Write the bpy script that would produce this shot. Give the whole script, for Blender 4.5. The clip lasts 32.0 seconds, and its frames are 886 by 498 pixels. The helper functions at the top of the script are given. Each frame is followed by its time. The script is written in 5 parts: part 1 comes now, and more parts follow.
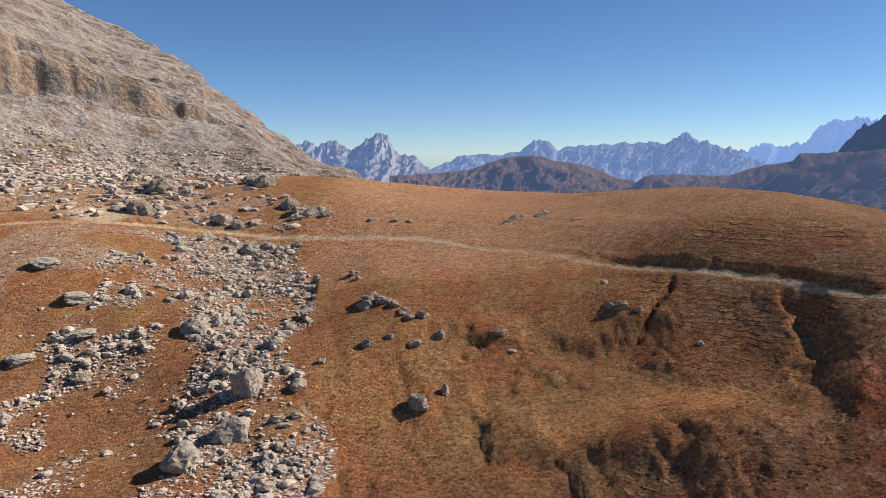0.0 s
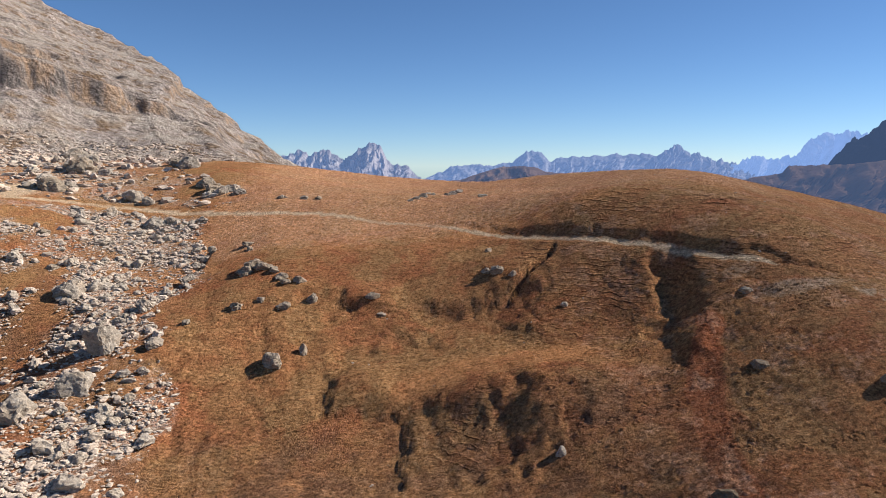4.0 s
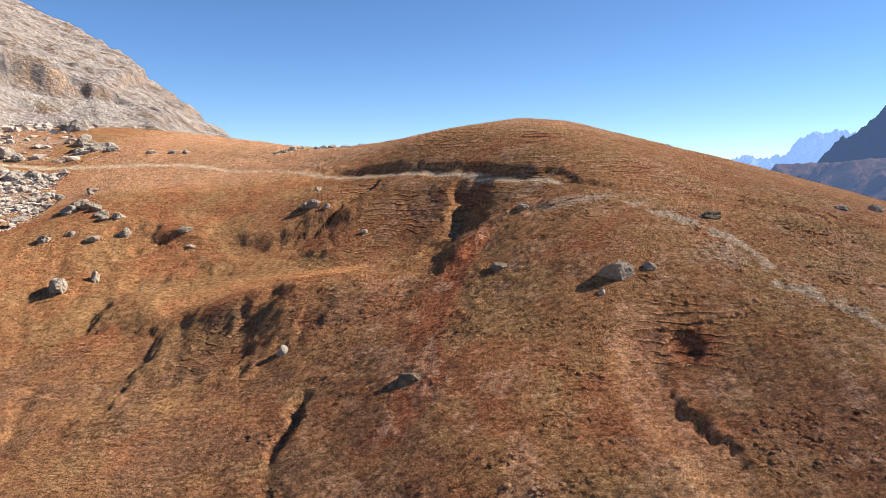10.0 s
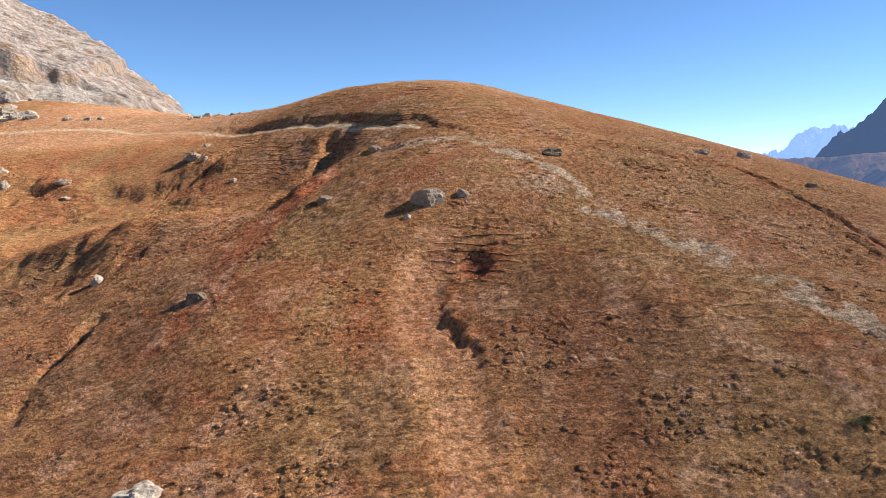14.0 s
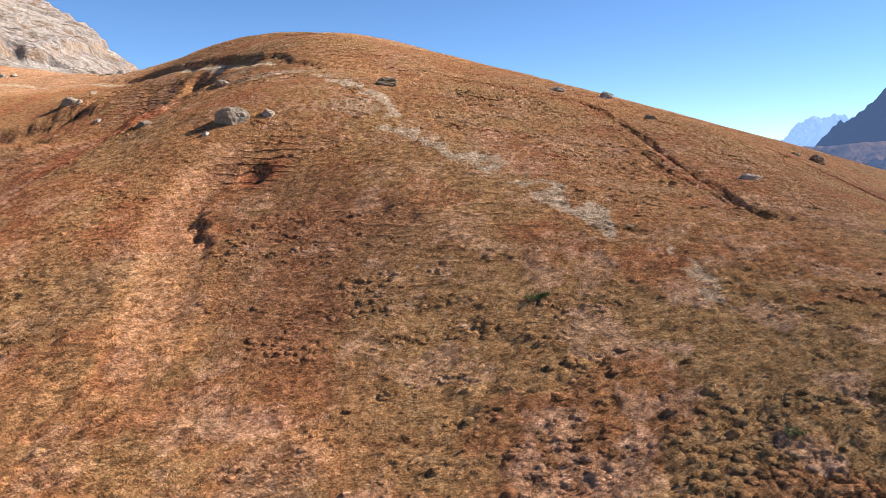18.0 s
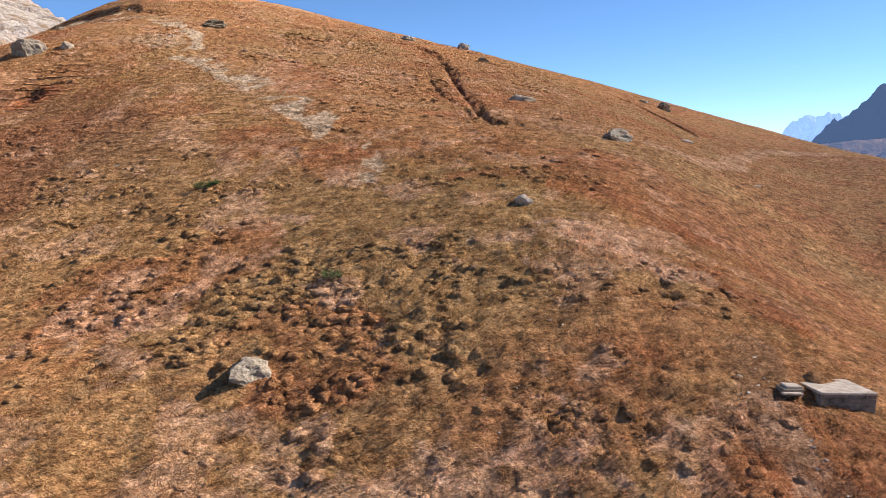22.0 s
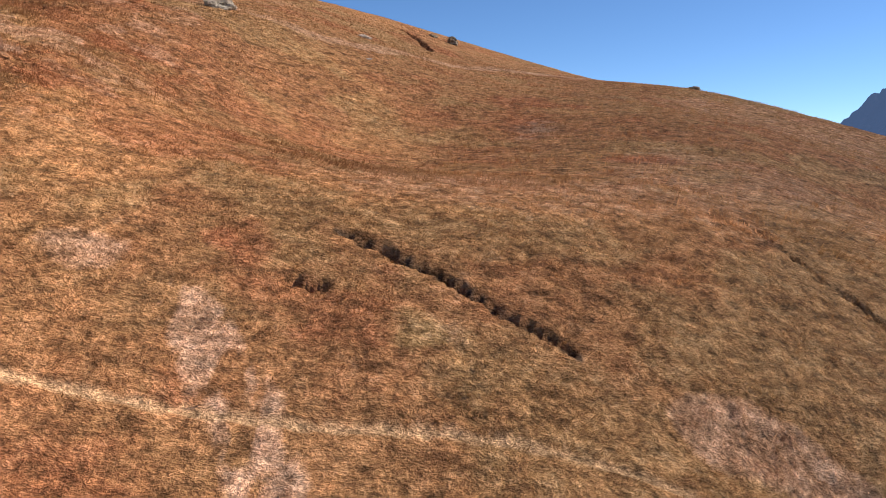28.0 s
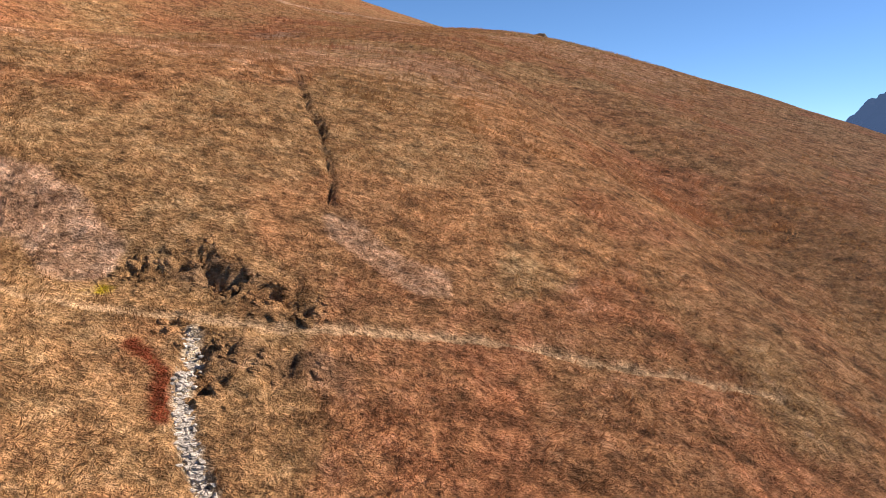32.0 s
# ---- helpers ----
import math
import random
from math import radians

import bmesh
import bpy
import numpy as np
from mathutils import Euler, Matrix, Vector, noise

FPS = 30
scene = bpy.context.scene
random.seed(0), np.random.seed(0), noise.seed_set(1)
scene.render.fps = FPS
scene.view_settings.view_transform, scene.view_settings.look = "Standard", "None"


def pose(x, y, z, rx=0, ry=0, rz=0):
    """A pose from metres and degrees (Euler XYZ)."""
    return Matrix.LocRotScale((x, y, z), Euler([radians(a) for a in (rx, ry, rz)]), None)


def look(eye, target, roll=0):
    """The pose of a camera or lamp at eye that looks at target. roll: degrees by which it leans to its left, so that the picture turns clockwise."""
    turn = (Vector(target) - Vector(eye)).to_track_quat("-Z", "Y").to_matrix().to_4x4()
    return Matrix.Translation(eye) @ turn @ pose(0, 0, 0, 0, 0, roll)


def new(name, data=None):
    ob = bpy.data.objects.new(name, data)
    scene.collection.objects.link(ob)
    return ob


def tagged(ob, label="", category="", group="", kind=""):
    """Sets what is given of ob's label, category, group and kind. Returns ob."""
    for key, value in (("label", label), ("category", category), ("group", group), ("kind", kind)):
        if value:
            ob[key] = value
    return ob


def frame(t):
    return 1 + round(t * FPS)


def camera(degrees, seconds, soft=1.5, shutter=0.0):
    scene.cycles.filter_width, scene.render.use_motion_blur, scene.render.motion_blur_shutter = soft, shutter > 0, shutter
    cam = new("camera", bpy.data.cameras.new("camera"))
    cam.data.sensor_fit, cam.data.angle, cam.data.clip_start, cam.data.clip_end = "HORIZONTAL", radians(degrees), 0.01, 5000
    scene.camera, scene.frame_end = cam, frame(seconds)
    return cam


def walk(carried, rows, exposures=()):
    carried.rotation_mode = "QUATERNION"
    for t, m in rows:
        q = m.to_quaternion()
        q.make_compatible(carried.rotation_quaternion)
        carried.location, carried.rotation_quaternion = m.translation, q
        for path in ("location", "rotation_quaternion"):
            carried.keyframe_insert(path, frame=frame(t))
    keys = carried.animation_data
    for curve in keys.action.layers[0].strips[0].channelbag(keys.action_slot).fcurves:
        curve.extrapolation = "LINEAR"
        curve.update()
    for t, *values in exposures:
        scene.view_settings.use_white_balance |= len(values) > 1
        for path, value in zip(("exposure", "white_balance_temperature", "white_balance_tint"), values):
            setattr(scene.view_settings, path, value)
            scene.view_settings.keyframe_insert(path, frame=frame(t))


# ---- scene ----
cam = camera(62.06, 32.0, soft=0.7)

# seconds, place in metres, yaw, pitch and roll in degrees
FLIGHT = [
    (0.0, 0.00, -0.00, 50.00, -0.00, -7.27, -0.45),
    (0.5, 1.85, -0.05, 49.26, 0.10, -7.57, -0.46),
    (1.0, 3.72, -0.10, 48.50, 0.08, -7.57, -0.45),
    (1.5, 5.57, -0.06, 47.77, -0.03, -7.32, -0.36),
    (2.0, 7.45, -0.03, 47.02, -0.17, -7.01, -0.13),
    (2.5, 9.31, 0.00, 46.30, -0.21, -6.93, -0.12),
    (3.0, 11.14, 0.07, 45.54, -0.34, -6.67, 0.00),
    (3.5, 13.00, 0.13, 44.79, -0.40, -6.50, 0.03),
    (5.5, 20.30, 0.14, 41.82, -0.47, -6.35, -0.29),
    (6.0, 22.11, 0.08, 41.11, -0.36, -6.75, -0.44),
    (6.5, 23.91, 0.04, 40.39, -0.17, -7.23, -0.48),
    (7.0, 25.72, -0.01, 39.67, 0.01, -7.62, -0.45),
    (7.5, 27.51, -0.10, 38.97, 0.00, -7.86, -0.38),
    (8.0, 29.35, -0.19, 38.24, -0.04, -7.81, -0.30),
    (8.5, 31.18, -0.26, 37.55, -0.20, -7.52, -0.19),
    (9.0, 32.98, -0.24, 36.92, -0.48, -6.97, -0.10),
    (9.5, 34.75, -0.21, 36.28, -0.66, -6.54, -0.13),
    (10.0, 36.64, -0.24, 35.60, -0.84, -6.26, -0.24),
    (10.5, 38.42, -0.26, 34.95, -0.79, -6.26, -0.34),
    (11.0, 40.30, -0.31, 34.23, -0.77, -6.43, -0.32),
    (11.5, 42.10, -0.35, 33.54, -0.68, -6.69, -0.32),
    (12.0, 44.02, -0.43, 32.85, -0.67, -6.83, -0.29),
    (12.5, 45.82, -0.50, 32.20, -0.58, -6.90, -0.24),
    (13.0, 47.71, -0.59, 31.49, -0.69, -6.77, -0.26),
    (13.5, 49.45, -0.67, 30.82, -0.79, -6.48, -0.34),
    (15.5, 56.76, -0.94, 28.08, -0.65, -6.97, -0.55),
    (16.0, 58.71, -1.06, 27.38, -0.50, -7.55, -0.60),
    (16.5, 60.45, -1.17, 26.75, -0.42, -7.77, -0.51),
    (17.0, 62.42, -1.32, 26.07, -0.47, -7.79, -0.37),
    (17.5, 64.26, -1.34, 25.45, -0.48, -7.69, -0.29),
    (18.0, 66.22, -1.44, 24.78, -0.70, -7.29, -0.21),
    (18.5, 68.00, -1.51, 24.16, -0.75, -7.06, -0.22),
    (19.0, 69.95, -1.60, 23.44, -0.85, -6.97, -0.30),
    (19.5, 71.74, -1.61, 22.80, -0.92, -6.75, -0.48),
    (20.0, 73.73, -1.69, 22.11, -0.99, -6.58, -0.53),
    (20.5, 75.50, -1.72, 21.51, -0.97, -6.70, -0.66),
    (21.0, 77.48, -1.81, 20.84, -1.02, -6.77, -0.67),
    (21.5, 79.29, -1.92, 20.20, -0.89, -7.00, -0.70),
    (22.0, 81.29, -2.02, 19.52, -0.87, -7.25, -0.37),
    (22.5, 83.09, -2.07, 18.92, -0.82, -7.54, -0.01),
    (23.0, 85.12, -2.14, 18.24, -0.80, -7.88, 0.35),
    (23.5, 86.91, -2.18, 17.62, -0.76, -7.96, 0.67),
    (24.0, 88.90, -2.21, 16.96, -0.84, -7.88, 1.13),
    (24.5, 90.64, -2.16, 16.38, -0.88, -7.62, 1.48),
    (25.0, 92.48, -2.12, 15.76, -1.18, -7.21, 1.66),
    (25.5, 94.10, -2.14, 15.21, -1.34, -6.75, 1.63),
    (27.5, 100.46, -1.76, 12.98, -1.31, -6.57, 0.19),
    (28.0, 102.12, -1.79, 12.39, -1.19, -6.73, 0.11),
    (28.5, 103.55, -1.84, 11.91, -1.10, -7.06, 0.22),
    (29.0, 105.15, -1.90, 11.39, -1.08, -7.38, 0.47),
    (29.5, 106.53, -1.96, 10.94, -1.05, -7.38, 0.62),
    (30.0, 108.07, -2.02, 10.45, -1.12, -7.36, 0.80),
    (30.5, 109.40, -2.04, 10.04, -1.20, -7.14, 1.03),
    (31.0, 110.87, -2.09, 9.56, -1.28, -6.93, 1.12),
    (31.5, 112.10, -2.11, 9.18, -1.38, -6.88, 1.20),
    (32.0, 113.49, -2.19, 8.80, -1.48, -7.10, 1.52),
]
walk(cam, [(t, pose(x, y, z, 0, 0, yaw) @ pose(0, 0, 0, 90 + pitch) @ pose(0, 0, 0, 0, 0, roll)) for t, x, y, z, yaw, pitch, roll in FLIGHT],
     exposures=((0.0, 0.87), (5.0, 1.04), (9.0, 1.4), (13.0, 1.52), (19.0, 1.64), (23.0, 1.66), (28.0, 1.36), (32.0, 1.42)))

# ---- sky, sun ----
SUN_ELEVATION, SUN_TURN = 35.0, 11.0  # degrees above the horizon; from +x towards +y
to_sun = Vector((math.cos(radians(SUN_ELEVATION)) * math.cos(radians(SUN_TURN)),
                 math.cos(radians(SUN_ELEVATION)) * math.sin(radians(SUN_TURN)),
                 math.sin(radians(SUN_ELEVATION))))
world = bpy.data.worlds.new("alpine_sky")
scene.world = world
world.use_nodes = True
wn = world.node_tree.nodes
wn.clear()
sky = wn.new("ShaderNodeTexSky")
sky.sky_type, sky.sun_disc = "NISHITA", False
sky.sun_elevation, sky.sun_rotation = radians(SUN_ELEVATION), radians(90 - SUN_TURN)
sky.altitude, sky.air_density, sky.dust_density, sky.ozone_density = 2500, 0.8, 0.15, 5.0
sky_out = wn.new("ShaderNodeBackground")
sky_out.inputs["Strength"].default_value = 0.060
sky_end = wn.new("ShaderNodeOutputWorld")
sky_tone = wn.new("ShaderNodeHueSaturation")
sky_tone.inputs["Saturation"].default_value = 1.06
world.node_tree.links.new(sky.outputs[0], sky_tone.inputs["Color"])
world.node_tree.links.new(sky_tone.outputs[0], sky_out.inputs[0])
world.node_tree.links.new(sky_out.outputs[0], sky_end.inputs[0])
sun_data = bpy.data.lights.new("sun", "SUN")
sun_data.energy, sun_data.angle, sun_data.color = 5.0, radians(0.53), (1.0, 0.91, 0.80)
sun = new("sun", sun_data)
sun.matrix_world = look(to_sun * 400, (0, 0, 0))

# ---- materials ----
class Nodes:
    """A small hand for building node materials."""

    def __init__(self, name):
        self.mat = bpy.data.materials.new(name)
        self.mat.use_nodes = True
        self.tree = self.mat.node_tree
        self.tree.nodes.clear()
        self.end = self.tree.nodes.new("ShaderNodeOutputMaterial")
        self.pos = self.node("ShaderNodeNewGeometry").outputs["Position"]

    def node(self, kind):
        return self.tree.nodes.new(kind)

    def join(self, a, b):
        self.tree.links.new(a, b)

    def put(self, socket, value):
        if isinstance(value, bpy.types.NodeSocket):
            self.join(value, socket)
        elif isinstance(value, tuple) and len(value) == 3 and socket.type == "RGBA":
            socket.default_value = (*value, 1)
        else:
            socket.default_value = value

    def noise(self, scale, detail=5.0, rough=0.6, where=None, stretch=None):
        n = self.node("ShaderNodeTexNoise")
        where = where or self.pos
        if stretch:
            m = self.node("ShaderNodeMapping")
            self.join(where, m.inputs["Vector"])
            m.inputs["Scale"].default_value = stretch
            where = m.outputs[0]
        self.join(where, n.inputs["Vector"])
        n.inputs["Scale"].default_value, n.inputs["Detail"].default_value, n.inputs["Roughness"].default_value = scale, detail, rough
        return n.outputs["Fac"]

    def noise_color(self, scale):
        n = self.node("ShaderNodeTexNoise")
        self.join(self.pos, n.inputs["Vector"])
        n.inputs["Scale"].default_value, n.inputs["Detail"].default_value = scale, 4
        return n.outputs["Color"]

    def voronoi(self, scale, feature="F1", out="Distance", where=None):
        n = self.node("ShaderNodeTexVoronoi")
        n.feature = feature
        self.join(where or self.pos, n.inputs["Vector"])
        n.inputs["Scale"].default_value = scale
        return n.outputs[out]

    def ramp(self, fac, *stops):
        n = self.node("ShaderNodeValToRGB")
        self.join(fac, n.inputs[0])
        while len(n.color_ramp.elements) < len(stops):
            n.color_ramp.elements.new(0.5)
        for e, (at, c) in zip(n.color_ramp.elements, stops):
            e.position, e.color = at, (*c, 1) if isinstance(c, tuple) else (c, c, c, 1)
        return n.outputs[0]

    def mix(self, fac, a, b, kind="MIX"):
        n = self.node("ShaderNodeMix")
        n.data_type, n.blend_type = "RGBA", kind
        self.put(n.inputs[0], fac)
        self.put(n.inputs[6], a)
        self.put(n.inputs[7], b)
        return n.outputs[2]

    def sums(self, op, a, b):
        n = self.node("ShaderNodeMath")
        n.operation = op
        self.put(n.inputs[0], a)
        self.put(n.inputs[1], b)
        return n.outputs[0]

    def mask(self, name):
        n = self.node("ShaderNodeAttribute")
        n.attribute_name = name
        return n.outputs["Fac"]

    def done(self, color, rough=0.9, bump=None, strength=0.5, far=0.05, spec=0.2, haze_glow=None, soft=1.0):
        b = self.node("ShaderNodeBsdfPrincipled")
        self.put(b.inputs["Base Color"], color)
        self.put(b.inputs["Roughness"], rough)
        b.inputs["Specular IOR Level"].default_value = spec
        b.inputs["Diffuse Roughness"].default_value = soft
        # haze put in as emission: its colour, then its strength
        if haze_glow:
            b.inputs["Emission Color"].default_value = (*haze_glow[0], 1)
            b.inputs["Emission Strength"].default_value = haze_glow[1]
        if bump:
            n = self.node("ShaderNodeBump")
            self.join(bump, n.inputs["Height"])
            n.inputs["Strength"].default_value, n.inputs["Distance"].default_value = strength, far
            self.join(n.outputs[0], b.inputs["Normal"])
        self.join(b.outputs[0], self.end.inputs[0])
        return self.mat


def turf_tone(m):
    """The colour of the dry autumn turf by what grows there: rust, ochre, olive, straw, heath, grey lichen."""
    patch, tuft, fine = m.noise(0.42, 5, 0.65), m.noise(1.7, 5, 0.7), m.noise(6.5, 4, 0.7)
    grainy = m.sums("ADD", m.sums("MULTIPLY", tuft, 0.5), m.sums("MULTIPLY", fine, 0.5))

    def shades(dark, mean, light):
        return m.ramp(grainy, (0.36, dark), (0.50, mean), (0.66, light))

    def share(name, low=0.42, high=0.58):
        n = m.sums("ADD", m.sums("MULTIPLY", m.mask(name), 0.9), m.sums("MULTIPLY", m.sums("SUBTRACT", m.sums("ADD", m.sums("MULTIPLY", patch, 0.4), m.sums("MULTIPLY", tuft, 0.6)), 0.5), 1.5))
        return m.ramp(n, (low - 0.22, 0.0), (high + 0.2, 1.0))

    color = shades((0.170, 0.084, 0.036), (0.293, 0.150, 0.066), (0.411, 0.225, 0.108))
    color = m.mix(m.ramp(patch, (0.42, 0.0), (0.62, 0.7)), color, shades((0.170, 0.070, 0.033), (0.282, 0.116, 0.051), (0.379, 0.172, 0.080)))
    color = m.mix(share("gold"), color, shades((0.267, 0.119, 0.049), (0.400, 0.192, 0.081), (0.513, 0.272, 0.129)))
    color = m.mix(m.sums("MULTIPLY", share("olive"), 0.85), color, shades((0.170, 0.099, 0.041), (0.293, 0.178, 0.078), (0.431, 0.282, 0.144)))
    color = m.mix(m.sums("MULTIPLY", share("red"), 0.85), color, shades((0.164, 0.051, 0.024), (0.278, 0.089, 0.041), (0.411, 0.165, 0.088)))
    color = m.mix(m.sums("MULTIPLY", share("heath"), 0.8), color, shades((0.088, 0.047, 0.029), (0.170, 0.092, 0.053), (0.288, 0.168, 0.102)))
    color = m.mix(m.sums("MULTIPLY", share("straw"), 0.9), color, shades((0.308, 0.165, 0.098), (0.467, 0.277, 0.176), (0.616, 0.403, 0.278)))
    return m.mix(m.sums("MULTIPLY", share("lichen", 0.5, 0.7), 0.85), color, shades((0.278, 0.197, 0.124), (0.431, 0.327, 0.231), (0.595, 0.478, 0.370)))


def meadow():
    """Dry autumn alpine turf, with bare earth, gravel and scree by their masks."""
    m = Nodes("autumn_turf")
    color = turf_tone(m)
    fine, speck = m.noise(3.2, 6, 0.75), m.noise(11, 4, 0.75)
    color = m.mix(m.mask("rust"), color, (0.13, 0.030, 0.012))
    color = m.mix(m.mask("moss"), color, (0.30, 0.20, 0.012))
    color = m.mix(m.sums("MULTIPLY", m.mask("scree"), m.ramp(m.noise(0.9, 6, 0.78), (0.42, 0.0), (0.58, 1.0))), color,
                  m.ramp(speck, (0.3, (0.20, 0.145, 0.11)), (0.65, (0.52, 0.44, 0.38))))
    color = m.mix(m.mask("soil"), color, m.ramp(speck, (0.3, (0.045, 0.028, 0.018)), (0.7, (0.12, 0.075, 0.048))))
    color = m.mix(m.sums("MULTIPLY", m.mask("path"), 0.8), color, m.ramp(speck, (0.3, (0.40, 0.235, 0.125)), (0.7, (0.56, 0.36, 0.20))))
    color = m.mix(m.mask("gravel"), color, m.ramp(speck, (0.3, (0.36, 0.265, 0.175)), (0.7, (0.56, 0.44, 0.31))))
    color = m.mix(1.0, color, m.ramp(speck, (0.32, 0.6), (0.5, 1.0), (0.68, 1.35)), "MULTIPLY")
    lines = m.noise(1.5, 6, 0.72, stretch=(0.42, 1.5, 1.5))
    # cattle-trodden steps that follow the slope's level lines, their risers bare
    at = m.node("ShaderNodeSeparateXYZ")
    m.join(m.pos, at.inputs[0])
    wave = m.sums("ADD", m.sums("MULTIPLY", at.outputs[2], 1.9), m.sums("MULTIPLY", m.noise(0.45, 3, 0.5), 2.0))
    saw = m.sums("FRACT", wave, 0.0)
    worn = m.sums("MULTIPLY", m.mask("trodden"), m.ramp(m.noise(1.1, 4, 0.65), (0.38, 0.15), (0.54, 1.0)))
    tread = m.sums("MULTIPLY", m.ramp(saw, (0.0, 0.0), (0.70, 0.2), (0.88, 1.0), (1.0, 0.0)), worn)
    riser = m.sums("MULTIPLY", m.ramp(saw, (0.52, 0.0), (0.66, 1.0), (0.84, 1.0), (0.92, 0.0)), worn)
    color = m.mix(m.sums("MULTIPLY", riser, 0.85), color, (0.085, 0.042, 0.026))
    height = m.sums("ADD", m.sums("MULTIPLY", fine, 0.8), m.sums("MULTIPLY", speck, 0.45))
    color = m.mix(1.0, color, m.ramp(fine, (0.37, 0.48), (0.47, 0.96), (0.62, 1.5)), "MULTIPLY")
    color = m.mix(1.0, color, m.ramp(lines, (0.36, 0.68), (0.48, 1.0), (0.68, 1.22)), "MULTIPLY")
    height = m.sums("ADD", height, m.sums("ADD", m.sums("MULTIPLY", lines, 0.8), m.sums("MULTIPLY", tread, 1.5)))
    return m.done(color, 0.95, height, 1.0, 0.34, 0.05)


def limestone(name, warm=0.0, scale=1.0, dark=0.0, clean=0.0):
    """Pale weathered dolomite with lichen greys, ochre stains and fine cracks."""
    m = Nodes(name)
    big, mid, fine = m.noise(0.5 * scale, 5, 0.6), m.noise(2.2 * scale, 6, 0.7), m.noise(11 * scale, 6, 0.75)
    shade, red = 1 - 0.42 * dark + 0.25 * clean, 1 + 0.14 * dark + 0.04 * clean
    cool = 1 - 0.2 * dark
    color = m.ramp(mid, (0.30, (0.19 * shade * red, 0.165 * shade, 0.138 * shade * cool)), (0.46, (0.38 * shade * red, 0.325 * shade, 0.265 * shade * cool)), (0.68, (0.55 * shade * red, 0.49 * shade, 0.42 * shade * cool)))
    color = m.mix(m.ramp(big, (0.5, 0.0), (0.7, 0.35 + warm)), color, (0.42, 0.30, 0.20))
    color = m.mix(m.ramp(fine, (0.35, 0.6 + 0.3 * dark), (0.5, 0.0)), color, (0.10, 0.09, 0.08))
    rnd = m.node("ShaderNodeNewGeometry").outputs["Random Per Island"]
    color = m.mix(1.0, color, m.ramp(rnd, (0.0, 0.72), (1.0, 1.15)), "MULTIPLY")
    return m.done(color, 0.9, m.sums("ADD", m.sums("MULTIPLY", mid, 2.0), fine), 0.8, 0.10 / scale, 0.25)


def cliff_rock():
    """Banded dolomite wall: grey faces, ochre and dark water streaks, tawny grass on ledges."""
    m = Nodes("cliff_rock")
    up = m.node("ShaderNodeSeparateXYZ")
    m.join(m.node("ShaderNodeNewGeometry").outputs["Normal"], up.inputs[0])
    streak = m.noise(0.10, 5, 0.65, stretch=(1.0, 1.0, 0.14))
    strata = m.noise(0.22, 5, 0.7, stretch=(0.25, 0.25, 1.6))
    mid, fine = m.noise(0.10, 6, 0.65), m.noise(0.5, 6, 0.7)
    grey = m.ramp(fine, (0.32, (0.15, 0.122, 0.110)), (0.5, (0.335, 0.285, 0.260)), (0.68, (0.51, 0.45, 0.415)))
    grey = m.mix(1.0, grey, m.ramp(strata, (0.34, 0.72), (0.48, 1.0), (0.68, 1.12)), "MULTIPLY")
    grey = m.mix(1.0, grey, m.ramp(m.noise(0.03, 6, 0.7), (0.35, 0.6), (0.6, 1.15)), "MULTIPLY")
    wall = m.ramp(streak, (0.36, (0.07, 0.065, 0.068)), (0.44, (0.24, 0.20, 0.175)), (0.54, (0.40, 0.265, 0.165)), (0.66, (0.34, 0.29, 0.25)))
    color = m.mix(m.ramp(up.outputs[2], (0.52, 1.0), (0.74, 0.0)), grey, m.mix(0.22, wall, grey))
    turf = m.sums("MULTIPLY", m.ramp(up.outputs[2], (0.66, 0.0), (0.82, 1.0)), m.ramp(mid, (0.48, 0.0), (0.58, 0.85)))
    color = m.mix(turf, color, m.ramp(fine, (0.3, (0.13, 0.075, 0.04)), (0.7, (0.27, 0.17, 0.09))))
    pale = m.sums("MULTIPLY", m.ramp(up.outputs[2], (0.74, 0.0), (0.88, 0.85)), m.ramp(m.noise(0.035, 5, 0.6), (0.46, 0.0), (0.58, 1.0)))
    color = m.mix(pale, color, m.ramp(fine, (0.35, (0.32, 0.275, 0.24)), (0.65, (0.50, 0.445, 0.39))))
    return m.done(color, 0.92, m.sums("ADD", m.sums("MULTIPLY", mid, 4.0), m.sums("ADD", m.sums("MULTIPLY", strata, 0.6), m.sums("MULTIPLY", fine, 1.4))), 1.0, 1.8, 0.1)


def distance(name, low, high, haze_glow, glow, scale=0.004):
    """Rock and woods kilometres off, with the air's haze put in as a blue emission."""
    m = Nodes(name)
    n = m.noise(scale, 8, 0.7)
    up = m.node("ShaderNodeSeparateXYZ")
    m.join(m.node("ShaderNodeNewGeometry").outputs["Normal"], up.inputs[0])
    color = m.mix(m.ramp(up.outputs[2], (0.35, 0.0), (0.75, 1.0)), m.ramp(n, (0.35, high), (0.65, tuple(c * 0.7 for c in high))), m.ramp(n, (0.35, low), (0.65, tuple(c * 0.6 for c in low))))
    return m.done(color, 1.0, n, 1.0, 60.0, 0.0, (haze_glow, glow))


def plain(name, a, b, scale, rough=0.85, depth=0.01):
    m = Nodes(name)
    n = m.noise(scale, 6, 0.7)
    return m.done(m.ramp(n, (0.32, a), (0.68, b)), rough, m.noise(scale * 3, 5, 0.7), 0.6, depth, 0.2)


